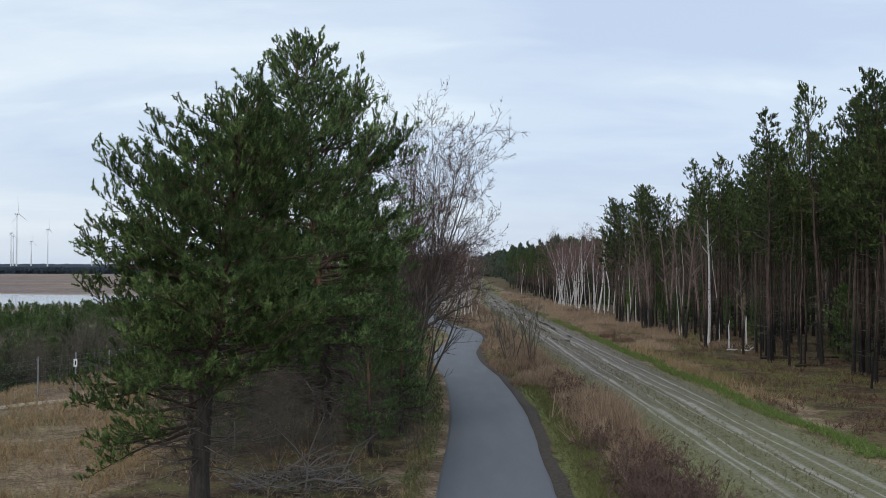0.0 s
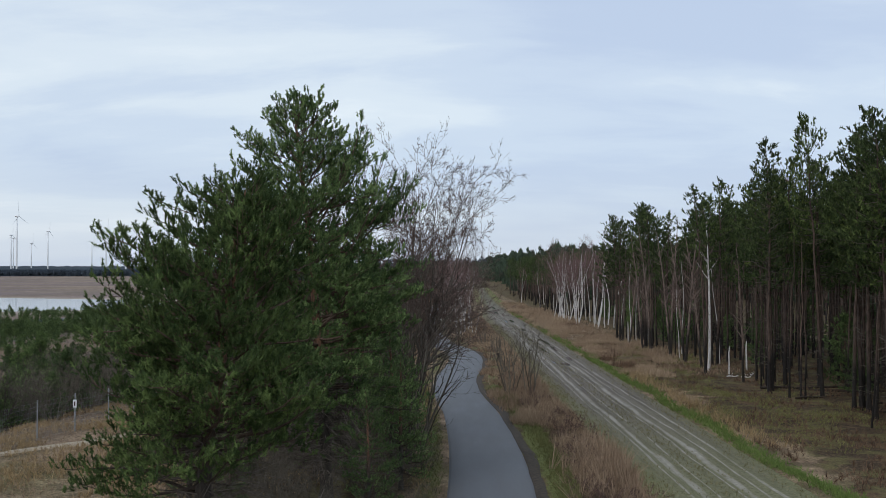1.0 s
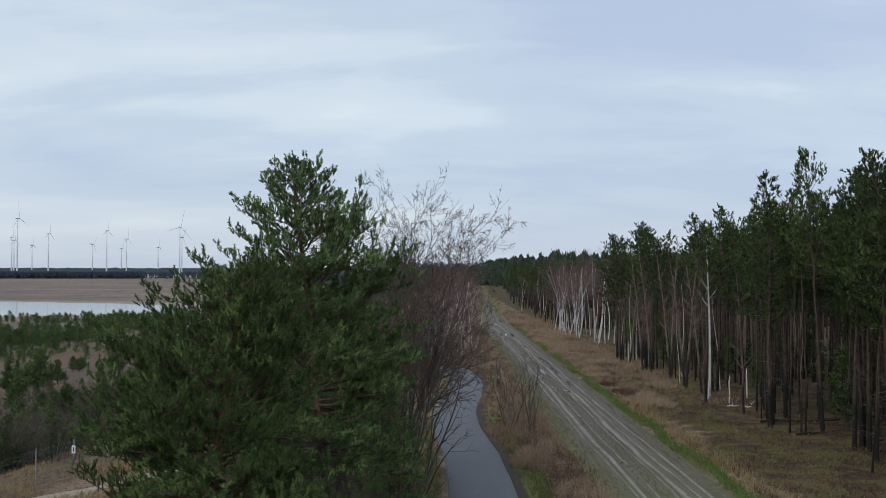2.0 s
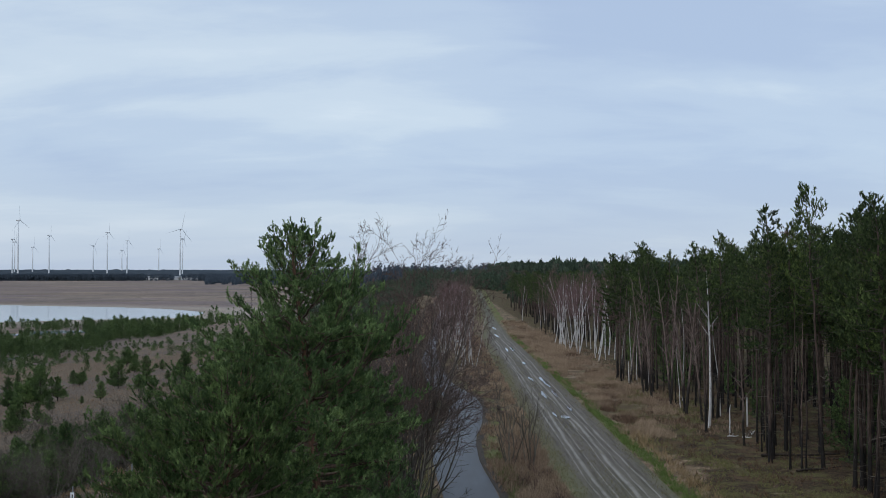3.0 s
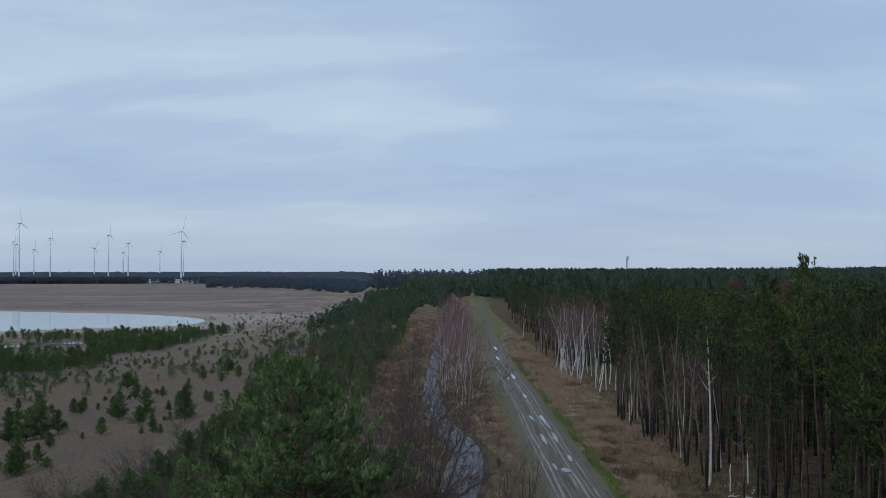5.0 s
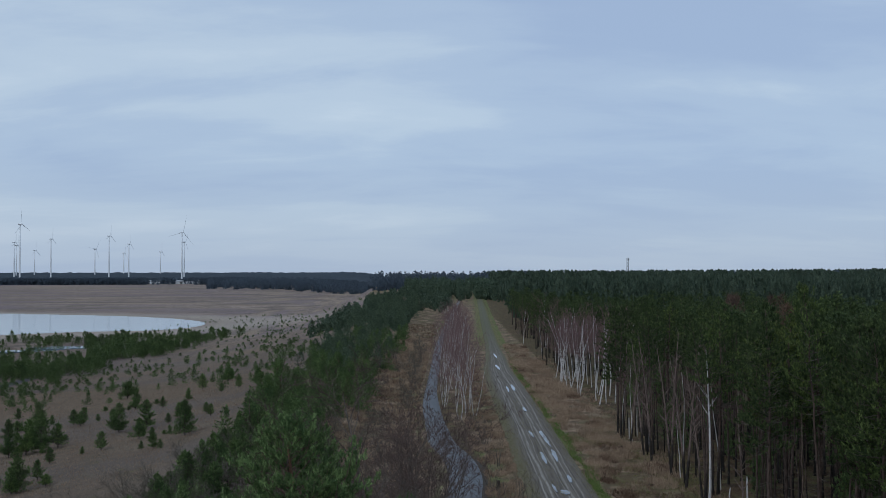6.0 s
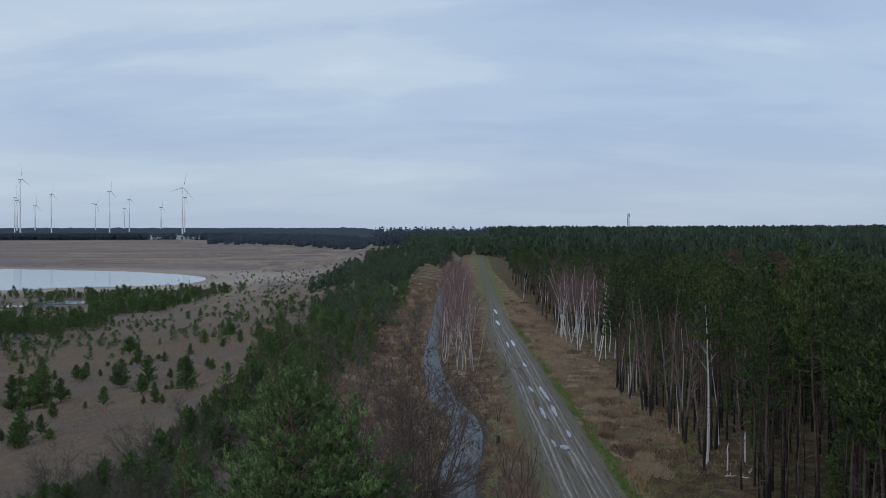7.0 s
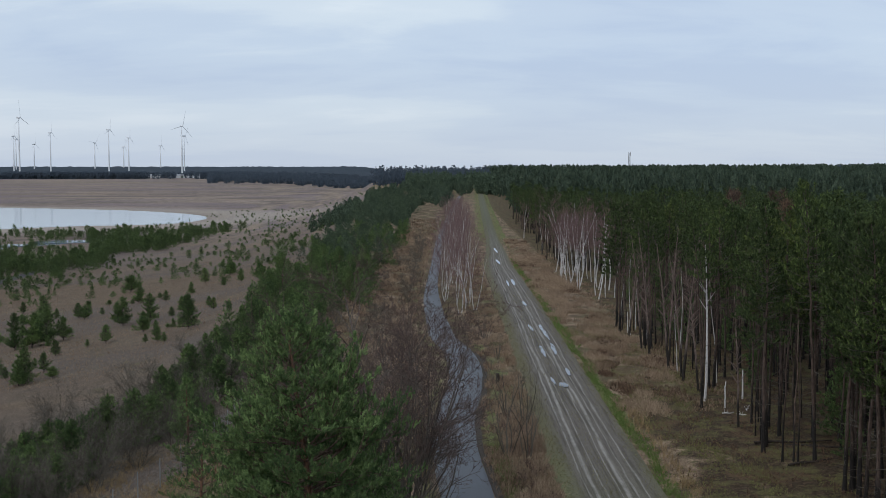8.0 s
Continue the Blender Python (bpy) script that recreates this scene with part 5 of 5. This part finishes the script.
# leafless bushes
bush_geo = bare_geometry(95, 10, 3.6, 0.50, 0.03, 2, (12, 7), 0.14, 0.04, 0.5, 0.008, 0.15)
bush_first = None
for i, (x, y, s) in enumerate(((-22.0, 68, 1.2), (-24.5, 74, 1.3), (-20.5, 77, 1.1), (-26.5, 66, 1.1), (-19.0, 84, 1.0), (-23.0, 90, 1.2), (-16.5, 92, 1.0), (-28, 80, 1.2), (-30, 72, 1.2), (-12.5, 100, 1.0), (-14.0, 76, 0.8),
                               (-9.5, 120, 0.9), (-8.0, 136, 0.8), (-18, 120, 1.1), (-11, 68, 0.9), (-24, 62, 1.0), (-27, 96, 1.2), (-33, 92, 1.2), (-7.5, 71, 0.7), (-4.2, 76, 0.6), (-4.8, 90, 0.7), (-21, 72, 1.0), (-25.5, 70, 1.2), (-23, 80, 1.1), (-27, 75, 1.1), (-29, 68, 1.0), (-31, 78, 1.2), (-26, 86, 1.1), (-20, 96, 1.0), (-24, 104, 1.1), (-15, 108, 0.9), (-21, 112, 1.0), (-13, 130, 0.8), (-17, 140, 1.0), (-5.0, 158, 0.8), (-5.6, 172, 0.9), (-5.2, 190, 0.8), (-6.0, 205, 1.0), (-5.4, 222, 0.9), (-6.2, 240, 1.0), (-5.8, 262, 1.0), (-6.4, 285, 1.1), (-10.5, 178, 0.8), (-9.0, 214, 0.9), (-12, 250, 1.0), (-3.4, 32.5, 0.42), (-5.2, 33.5, 0.5), (-7.0, 32.5, 0.5), (-6.2, 39.0, 0.7), (-2.6, 37.5, 0.6), (-1.6, 44.0, 0.6), (-4.6, 43.0, 0.8), (-8.8, 39.5, 0.7), (-3.0, 46.5, 0.8), (-0.9, 41.5, 0.45), (-1.2, 35.0, 0.36), (-5.6, 36.0, 0.7), (-4.4, 34.6, 0.6), (-3.4, 39.6, 0.7), (-6.8, 42.0, 0.8), (-5.4, 46.0, 0.9), (-2.4, 45.0, 0.7), (-7.6, 37.4, 0.7), (-20.5, 63.5, 0.9), (-22.5, 65.0, 1.0), (-24.5, 60.0, 1.0), (-19.5, 69.0, 0.9), (-18.6, 74.5, 0.9), (-21.5, 60.5, 0.9), (-17.6, 79.5, 0.9), (-26.0, 64.0, 1.0))):
    m = stand(x, y, i * 1.7, s)
    bush_first = again(bush_first, m) if bush_first else build_bare("bare_bush", bush_geo, M_TWIG, M_TWIG, "leafless grey-brown bush with many thin stems", "bush", "leafless bushes", m)
up_geo = bare_geometry(96, 6, 4.2, 0.20, 0.05, 2, (6, 4), 0.12, 0.05, 0.42, 0.009, 0.25)
up_first = None
for i, (x, y, s) in enumerate(((5.6, 70.5, 1.05), (4.3, 70.8, 1.0), (4.9, 83, 0.95), (6.1, 80.0, 1.1), (4.2, 96, 0.6), (5.4, 108, 0.7), (4.6, 122, 0.8), (-1.9, 46.0, 1.5), (-2.7, 49.0, 1.7), (-1.3, 52.0, 1.6), (-2.3, 54.0, 1.6), (-1.5, 43.0, 1.1))):
    m = stand(x, y, i * 1.3, s)
    up_first = again(up_first, m) if up_first else build_bare("upright_bush", up_geo, M_TWIG, M_TWIG, "tall leafless bush with upright stems beside the track", "bush", "upright bushes", m)
bramble_geo = bare_geometry(97, 9, 0.9, 0.9, 0.012, 2, (5, 3), 0.22, -0.02, 0.5, 0.010, 0.1)
bramble_first = None
for i in range(78):
    y = 26.5 + 58 * (i / 78) ** 2.2 + yrng.uniform(-0.6, 0.6)
    lane_w = 3.6 + 0.9 * smooth(30, 45, y)
    x = float(road_x(y)) + yrng.uniform(3.2, 3.2 + (1.9 if y < 37 else lane_w * 0.42))
    m = stand(x, y, yrng.uniform(0, 6.28), yrng.uniform(0.8, 1.45))
    bramble_first = again(bramble_first, m) if bramble_first else build_bare("bramble_bush", bramble_geo, M_BRAMBLE, M_BRAMBLE, "low leafless bramble thicket of red-brown stems", "bush", "brambles by the road", m)
for i in range(30):
    y = 112 + 200 * (i / 30) + yrng.uniform(-2, 2)
    again(bramble_first, stand(float(road_x(y)) + (yrng.uniform(2.4, 6.0) if yrng.random() < 0.15 else -yrng.uniform(2.2, 12.5)), y, yrng.uniform(0, 6.28), yrng.uniform(1.0, 2.0)))


# ---- grass ----
M_LUSH = twig_material("lush_grass_blades", (0.072, 0.116, 0.027), (0.160, 0.215, 0.062))

def grass(name, label, seed, count, place, length, material, n=7, spread=0.35, width=0.035, anywhere=False):
    rng = np.random.default_rng(seed)
    pts = []
    while len(pts) < count:
        x, y = place(rng)
        if not anywhere and (abs(x - float(road_x(y))) < 1.75 or -3.1 < x - float(track_x(y)) < 2.8 or 34 < y < 58 and abs(x + 24.5 - 0.62 * (y - 38) - 0.4 * math.sin(y * 0.4)) < 0.6):
            continue
        shade = -9 < x < -1.2 and y < 56 or 15 < x < 18.6 and y < 82
        if shade and material in (M_STRAW, M_GOLD) and rng.random() < 0.9:
            continue
        pts.append((x, y))
    pts = np.array(pts)
    pos = np.column_stack([pts, land(pts[:, 0], pts[:, 1]) + 0.02 * anywhere])
    way = np.tile([0, 0, 1.0], (count, 1)) + rng.normal(0, 0.2, (count, 3)) * [1, 1, 0]
    g = Geo()
    size = length * rng.uniform(0.55, 1.35, count) * (1 + pos[:, 1] / 220)
    g.blades(rng, pos + way * 0.1, way, size, width, n, spread)
    return tagged(part(name, g, material), label, "grass", kind="stuff")


def clumped(rng, x0, x1, y0, y1):
    while True:
        y = y0 * (y1 / y0) ** rng.random()
        x = rng.uniform(x0, x1)
        if np.sin(x * 1.1 + 2 * np.sin(y * 0.35)) + np.sin(y * 0.8 + 1.5 * np.sin(x * 0.6)) > rng.uniform(-0.9, 1.4):
            return x, y


def patched(seed, n, x0, x1, y0, y1, size):
    """A place in one of n oval patches spread over a strip; far patches are drawn out along the strip."""
    pr = np.random.default_rng(seed)
    ys = y0 * (y1 / y0) ** pr.random(n)
    xs = pr.uniform(x0, x1, n)
    wide = pr.uniform(0.5, 1.3, n) * size
    long = wide * pr.uniform(1.2, 2.8, n)

    def place(rng):
        k = rng.integers(n)
        a, q = rng.uniform(0, 2 * math.pi), math.sqrt(rng.random())
        return float(xs[k] + wide[k] * q * math.cos(a) + rng.normal(0, 0.12)), float(ys[k] + long[k] * q * math.sin(a) + rng.normal(0, 0.2))
    return place


M_PALE = twig_material("pale_straw_blades", (0.200, 0.142, 0.094), (0.450, 0.338, 0.235))
M_GOLD = twig_material("golden_grass_blades", (0.17, 0.115, 0.058), (0.40, 0.295, 0.165))
grass("dry_grass", "dry golden grass in tufts on the bank", 101, 14000, lambda r: clumped(r, -22, -0.6, 22, 75), 0.24, M_GOLD, 8, 0.6, 0.028)
grass("dry_grass", "short dry grass on the bank", 114, 9000, lambda r: (r.uniform(-22, -0.6), 22 * (75 / 22) ** r.random()), 0.13, M_STRAW, 6, 0.7, 0.04)
grass("dry_grass", "dry straw-coloured grass between road and track", 102, 8000, lambda r: clumped(r, 4.9, 7.2, 30, 60) if r.random() < 0.4 else clumped(r, 2.8, 7.2, 56, 230), 0.28, M_STRAW)
grass("dry_grass", "dry straw-coloured grass before the wood", 103, 7500, lambda r: clumped(r, 13.6, 24, 84, 260), 0.22, M_STRAW)
grass("dry_grass", "dry straw-coloured grass beside the lane", 104, 9000, lambda r: clumped(r, -15, -1, 75, 330), 0.34, M_STRAW)
grass("reed_grass", "tall pale tufts of dead reed grass by the track", 105, 420, lambda r: (float(road_x(38)) + r.normal(5.0, 0.75), r.normal(42, 3.0)), 0.85, M_STRAW, 16, 0.28, 0.014)
grass("reed_grass", "tall pale tufts of dead grass by the road", 106, 420, lambda r: (float(road_x(70)) + r.normal(4.6, 0.8), r.normal(74, 8)), 0.6, M_STRAW, 14, 0.3, 0.016)
grass("reed_grass", "tall pale dead grass in patches before the wood", 115, 2400, lambda r: clumped(r, 14.6, 21.5, 100, 300), 0.42, M_STRAW, 9, 0.35, 0.02)
grass("reed_grass", "tall pale dead grass beside the lane", 116, 1500, lambda r: clumped(r, -13, -3.5, 110, 420), 0.36, M_STRAW, 9, 0.35, 0.02)
grass("reed_grass", "tall golden tufts of dead grass along the track", 117, 260, lambda r: (float(track_x(60)) + r.normal(4.6, 0.5), r.uniform(48, 84)), 0.5, M_GOLD, 12, 0.3, 0.016)
grass("reed_grass", "tall pale dead grass between road and track", 118, 700, lambda r: clumped(r, 4.4, 7.0, 50, 140), 0.34, M_STRAW, 10, 0.35, 0.02)
grass("dry_grass", "pale dead grass in thick patches before the wood", 121, 7000, patched(121, 46, 14.6, 21, 82, 300, 1.5), 0.36, M_PALE, 9, 0.4, 0.022)
grass("dry_grass", "pale dead grass in thick patches beside the lane", 122, 3800, patched(122, 34, -12, -3, 90, 380, 1.5), 0.36, M_PALE, 9, 0.4, 0.022)
grass("dry_grass", "pale dead grass in thick patches between road and track", 123, 3000, patched(123, 22, 4.0, 6.8, 46, 150, 0.8), 0.34, M_PALE, 9, 0.4, 0.02)
grass("green_grass", "fresh green grass along the verge", 107, 9000, lambda r: (lambda y: (float(road_x(y)) + r.choice([-2.2, 2.5, 2.8, 3.1]) + r.normal(0, 0.25), y))(26 * (75 / 26) ** r.random()), 0.08, M_GREEN, 7, 0.6, 0.07)
grass("green_grass", "bright green grass along the track", 108, 6500, lambda r: (lambda y: (float(track_x(y)) + 3.45 + 0.25 * math.sin(y * 0.37) + r.normal(0, 0.22 + 0.2 * math.sin(y * 0.23) ** 2), y))(34 * (240 / 34) ** r.random()), 0.12, M_LUSH, 7, 0.6, 0.08)


grass("dry_grass", "short dry grass on the brown plain", 112, 9000, lambda r: (lambda y: (-r.uniform(31, 0.42 * y), y))(115 * (300 / 115) ** r.random()), 0.13, M_STRAW, 5, 0.5, 0.06)
M_SHORT = twig_material("short_grass_blades", (0.095, 0.092, 0.04), (0.22, 0.19, 0.105))


def verge_grass(r):
    y = 26 * (170 / 26) ** r.random()
    return float(track_x(y)) + r.choice([-3.4, -2.8, -2.3, -0.2, 2.5]) + r.normal(0, 0.4), y


grass("short_grass", "short greenish grass on the sandy track", 113, 9000, verge_grass, 0.07, M_SHORT, 6, 0.6, 0.09, True)
M_MOSSY = twig_material("olive_grass_blades", (0.090, 0.094, 0.034), (0.235, 0.215, 0.090))
grass("short_grass", "olive mossy grass in patches before the wood", 124, 11000, patched(124, 60, 14.5, 24, 50, 130, 1.7), 0.09, M_MOSSY, 6, 0.6, 0.08)
M_HEATH = twig_material("heather_twigs", (0.050, 0.031, 0.022), (0.19, 0.12, 0.078))
grass("heather", "dark brown dead heather before the wood", 109, 6500, lambda r: clumped(r, 14.2, 40, 36, 120), 0.20, M_HEATH, 7, 0.6, 0.06)
grass("heather", "dark brown dead heather along the clearing", 119, 2400, patched(119, 26, 14.4, 22, 90, 300, 1.2), 0.24, M_HEATH, 7, 0.6, 0.06)
grass("heather", "dark brown dead undergrowth between road and track", 110, 1600, lambda r: clumped(r, 3.4, 6.6, 60, 220), 0.20, M_HEATH, 7, 0.6, 0.06)
grass("heather", "dark brown dead undergrowth beside the lane", 111, 5000, lambda r: clumped(r, -15, -2.5, 62, 420), 0.24, M_HEATH, 7, 0.6, 0.06)


# ---- fence at the brow ----
def fence():
    ob = thing("fence", "wire mesh fence on grey steel posts at the slope", "fence")
    line = np.array([(-21.5, 38.0), (-20.0, 44.5), (-18.7, 50.5), (-17.4, 57.0), (-16.6, 63.5), (-15.7, 70.0), (-15.2, 76.5), (-15.4, 83.0)])
    pts = []
    for a, b in zip(line[:-1], line[1:]):
        pts += [a, (a + b) / 2]
    pts.append(line[-1])
    tops = []
    for p in pts:
        z = float(land(*p))
        g = Geo()
        g.path([(p[0], p[1], z - 0.3), (p[0], p[1], z + 1.0), (p[0], p[1], z + 1.85)], [0.035, 0.033, 0.033], 6)
        part("post", g, M_STEEL, ob)
        tops.append((p[0], p[1], z))
    for a, b in zip(tops[:-1], tops[1:]):
        g, a, b = Geo(), np.array(a), np.array(b)
        hs = np.linspace(0.08, 1.75, 9)[:, None] * [0, 0, 1.0]
        g.tubes(a + hs, b + hs, 0.0024, 0.0024, 3)
        k = 22
        w = a + (b - a) * (np.arange(1, k)[:, None] / k)
        g.tubes(w + [0, 0, 0.05], w + [0, 0, 1.75], 0.0016, 0.0016, 3)
        part("netting", g, M_STEEL, ob)
    g = Geo()
    p = tops[5]
    g.add([(p[0] + sx * 0.09, p[1] - 0.05 - sy * 0.015, p[2] + 1.35 + sz * 0.19) for sx in (-1, 1) for sy in (0, 1) for sz in (-1, 1)],
          [(0, 1, 3), (0, 3, 2), (4, 6, 7), (4, 7, 5), (0, 4, 5), (0, 5, 1), (2, 3, 7), (2, 7, 6), (1, 5, 7), (1, 7, 3), (0, 2, 6), (0, 6, 4)])
    sign = part("sign", g, M_WHITE, ob, "small white sign plate")
    g = Geo()
    g.add([(p[0] + sx * 0.03, p[1] - 0.068 - sy * 0.004, p[2] + 1.34 + sz * 0.11) for sx in (-1, 1) for sy in (0, 1) for sz in (-1, 1)],
          [(0, 1, 3), (0, 3, 2), (4, 6, 7), (4, 7, 5), (0, 4, 5), (0, 5, 1), (2, 3, 7), (2, 7, 6), (1, 5, 7), (1, 7, 3), (0, 2, 6), (0, 6, 4)])
    part("bar", g, M_CHAR, sign, "dark mark")


fence()
strip("footpath", np.arange(34, 58, 0.6), lambda y: -24.5 + 0.62 * (y - 38) + 0.4 * np.sin(y * 0.4), [-0.75, -0.5, 0, 0.5, 0.75],
      lambda o, y: np.where(np.abs(o) > 0.7, -0.05, 0.05), plain_material("path_sand", (0.22, 0.18, 0.13), (0.36, 0.31, 0.24), 0.95, 0.1, 0, 2.5), "narrow sandy footpath on the grassy bank", "path")

# ---- wood lying about ----
wrng = np.random.default_rng(111)
heap = thing("brushwood", "heap of grey cut branches under the pines", "brushwood")
M_GREY = twig_material("weathered_branches", (0.05, 0.042, 0.036), (0.26, 0.23, 0.21))
g = Geo()
for i in range(260):
    a, r = wrng.uniform(0, 6.28), 1.5 * wrng.random() ** 0.6
    p = np.array([r * np.cos(a) * 1.35, r * np.sin(a), 0.04 + 0.6 * max(0, 1 - r / 1.7) * wrng.random()])
    d = unit(np.array([wrng.normal(), wrng.normal() * 0.7, wrng.normal(0, 0.34)]))
    ln = wrng.uniform(0.3, 1.0) + 1.2 * (i < 26)
    q = p + d * ln * 0.5 + wrng.normal(0, 0.10, 3)
    e = q + unit(d + wrng.normal(0, 0.45, 3)) * ln * 0.5
    e[2] = max(e[2], 0.03)
    r0 = wrng.uniform(0.006, 0.02) + 0.012 * (i < 26)
    rod = Geo() if i < 60 else g
    rod.path([p, q, e], [r0, r0 * 0.7, r0 * 0.3], 5)
    if i < 60:
        part("branch", rod, M_GREY, heap)
tagged(part("twig", g, M_GREY, heap), kind="stuff")
heap.matrix_basis = stand(-4.0, 29.6)


def log(x, y, length, r, turn, material, label):
    g = Geo()
    k = 6
    pts = [(length * (i / k - 0.5), 0.05 * np.sin(i * 1.9 + x), r * 0.8 + 0.03 * np.sin(i * 1.3)) for i in range(k + 1)]
    g.path(pts, np.linspace(r, r * 0.6, k + 1), 7)
    ob = part("fallen_log", g, material, smooth=True)
    for j in range(3):
        b = Geo()
        p = np.array(pts[1 + j])
        b.path([p, p + [0.1, 0.18 * (-1) ** j, 0.25]], [r * 0.3, r * 0.12], 5)
        part("branch_stub", b, material, ob)
    ob.matrix_basis = stand(x, y, turn)
    tagged(ob, label, "log", "fallen wood")


for x, y, l, r, a in ((24, 74, 5.5, 0.10, 0.1), (26.5, 73, 6.0, 0.09, -0.15), (23.5, 69, 3.5, 0.08, 0.4), (19.2, 98, 2.6, 0.09, 0.2), (18.6, 92, 2.0, 0.08, -0.3), (27.5, 66, 5.0, 0.08, 0.05), (25, 62, 4.0, 0.08, 0.5), (20.5, 120, 3.0, 0.08, 0.1)):
    log(x, y, l, r, a, M_CHAR, "charred log lying on the forest floor")
for x, y, l, r, a in ((22.0, 83.5, 1.0, 0.06, 0.3), (22.9, 83.0, 0.7, 0.06, -0.4), (19.0, 127, 2.4, 0.05, -0.3), (24.0, 85.3, 2.0, 0.05, 1.2)):
    log(x, y, l, r, a, M_BIRCH, "broken piece of white birch lying on the ground")
g = Geo()
g.path([(0, 0, -0.2), (0.02, 0, 0.5), (0, 0.02, 0.95)], [0.20, 0.17, 0.15], 8)
stump = part("tree_stump", g, M_CHAR)
stump.matrix_basis = stand(4.8, 95.3)
tagged(stump, "dark weathered stump in the dry grass", "stump")


# ---- far things: wind turbines, sheds, mast ----
def turbine(px, dist, hub, blade, face, spin):
    """A wind turbine at a bearing and distance."""
    x, y = px * dist, dist
    z = float(land(x, y))
    ob = thing("wind_turbine", "white wind turbine far beyond the plain", "turbine", "wind turbines", pose(x, y, z, 0, 0, face))
    g = Geo()
    g.path([(0, 0, -2), (0, 0, hub * 0.5), (0, 0, hub)], [2.4, 2.0, 1.4], 14)
    part("tower", g, M_WHITE, ob, smooth=True)
    g = Geo()
    g.path([(0, 6.5, hub + 2), (0, 5, hub + 2), (0, -3, hub + 2), (0, -4.5, hub + 2)], [1.2, 2.2, 2.3, 1.6], 10)
    part("nacelle", g, M_WHITE, ob, smooth=True)
    g = Geo()
    g.path([(0, -4.4, hub + 2), (0, -6, hub + 2), (0, -7.2, hub + 2)], [1.8, 1.6, 0.5], 10)
    rotor = part("hub", g, M_WHITE, ob, smooth=True)
    for k in range(3):
        a = radians(spin + 120 * k)
        d, e = np.array([np.sin(a), 0, np.cos(a)]), np.array([np.cos(a), 0, -np.sin(a)])
        o = np.array([0, -5.6, hub + 2.0])
        v = []
        for s, w, th in ((0.02, 0.7, 0.6), (0.2, 1.2, 0.4), (0.6, 0.8, 0.25), (1.0, 0.2, 0.1)):
            c = o + d * blade * s
            v += [c - e * w * 0.5, c - [0, th, 0], c + e * w, c + [0, th, 0]]
        f = []
        for s in range(3):
            for i in range(4):
                j = (i + 1) % 4
                f += [(s * 4 + i, s * 4 + j, s * 4 + 4 + i), (s * 4 + j, s * 4 + 4 + j, s * 4 + 4 + i)]
        g = Geo()
        g.add(v, f)
        part("blade", g, M_WHITE, rotor)


for px, hy, dist, face, spin in ((23, 242, 3700, 84, 5), (27, 247, 3900, 86, 0), (33, 210, 2980, 80, -8), (59, 256, 3900, 84, 0), (88, 236, 3500, 80, 4), (166, 254, 4000, 70, 35), (191, 231, 3300, 74, 5),
                                 (217, 261, 4200, 84, 10), (226, 245, 3700, 80, 4), (282, 259, 4100, 84, 0), (320, 225, 3100, 50, 14), (324, 242, 3600, 75, 30)):
    bear = (px - 784) / 1940
    base = float(land(bear * dist, dist))
    hub = 18.5 + (307 - hy) / 1940 * dist - base
    turbine(bear, dist, hub, 0.0165 * dist if dist < 3150 else 0.0100 * dist, face, spin)


def shed(bear, dist, width, depth, height):
    x = bear * dist
    z = float(land(x, dist))
    ob = thing("farm_shed", "long low white shed far across the plain", "building", "far sheds", pose(x, dist, z))
    w, d, h = width / 2, depth / 2, height
    g = Geo()
    g.add([(sx * w, sy * d, sz) for sx in (-1, 1) for sy in (-1, 1) for sz in (-1, h)],
          [(0, 1, 3), (0, 3, 2), (4, 6, 7), (4, 7, 5), (0, 4, 5), (0, 5, 1), (2, 3, 7), (2, 7, 6)])
    part("wall", g, M_WHITE, ob)
    g = Geo()
    g.add([(sx * (w + 1), sy * (d + 1), h) for sx in (-1, 1) for sy in (-1, 1)] + [(-w - 1, 0, h + 3.5), (w + 1, 0, h + 3.5)], [(0, 2, 5), (0, 5, 4), (1, 4, 5), (1, 5, 3), (0, 4, 1), (2, 3, 5)])
    part("roof", g, M_STEEL, ob)


for bear, w in ((-0.262, 60), (-0.246, 46), (-0.230, 52)):
    shed(bear, 2720, w, 24, 6)


def mast():
    x, y = 0.1675 * 1250, 1250
    z = float(land(x, y))
    ob = thing("radio_mast", "slender grey radio mast above the wood", "mast", "", pose(x, y, z))
    top = 18.5 + 36 / 1940 * 1250 - z
    g = Geo()
    c = [(-1, -1), (1, -1), (1, 1), (-1, 1)]
    for px, py in c:
        g.tubes([(px * 1.6, py * 1.6, -1)], [(px * 0.7, py * 0.7, top)], 0.22, 0.16, 5)
    for i in range(9):
        a, b = i / 9, (i + 1) / 9
        for j in range(4):
            p, q = c[j], c[(j + 1) % 4]
            wa, wb = 1.6 - 0.9 * a, 1.6 - 0.9 * b
            g.tubes([(p[0] * wa, p[1] * wa, top * a)], [(q[0] * wb, q[1] * wb, top * b)], 0.12, 0.12, 4)
    part("lattice", g, M_STEEL, ob)
    for j in range(3):
        a = j * 2.1
        g = Geo()
        g.path([(1.3 * np.cos(a), 1.3 * np.sin(a), top - 3.5), (1.3 * np.cos(a), 1.3 * np.sin(a), top + 0.5)], [0.55, 0.55], 6)
        part("antenna", g, M_WHITE, ob)


mast()
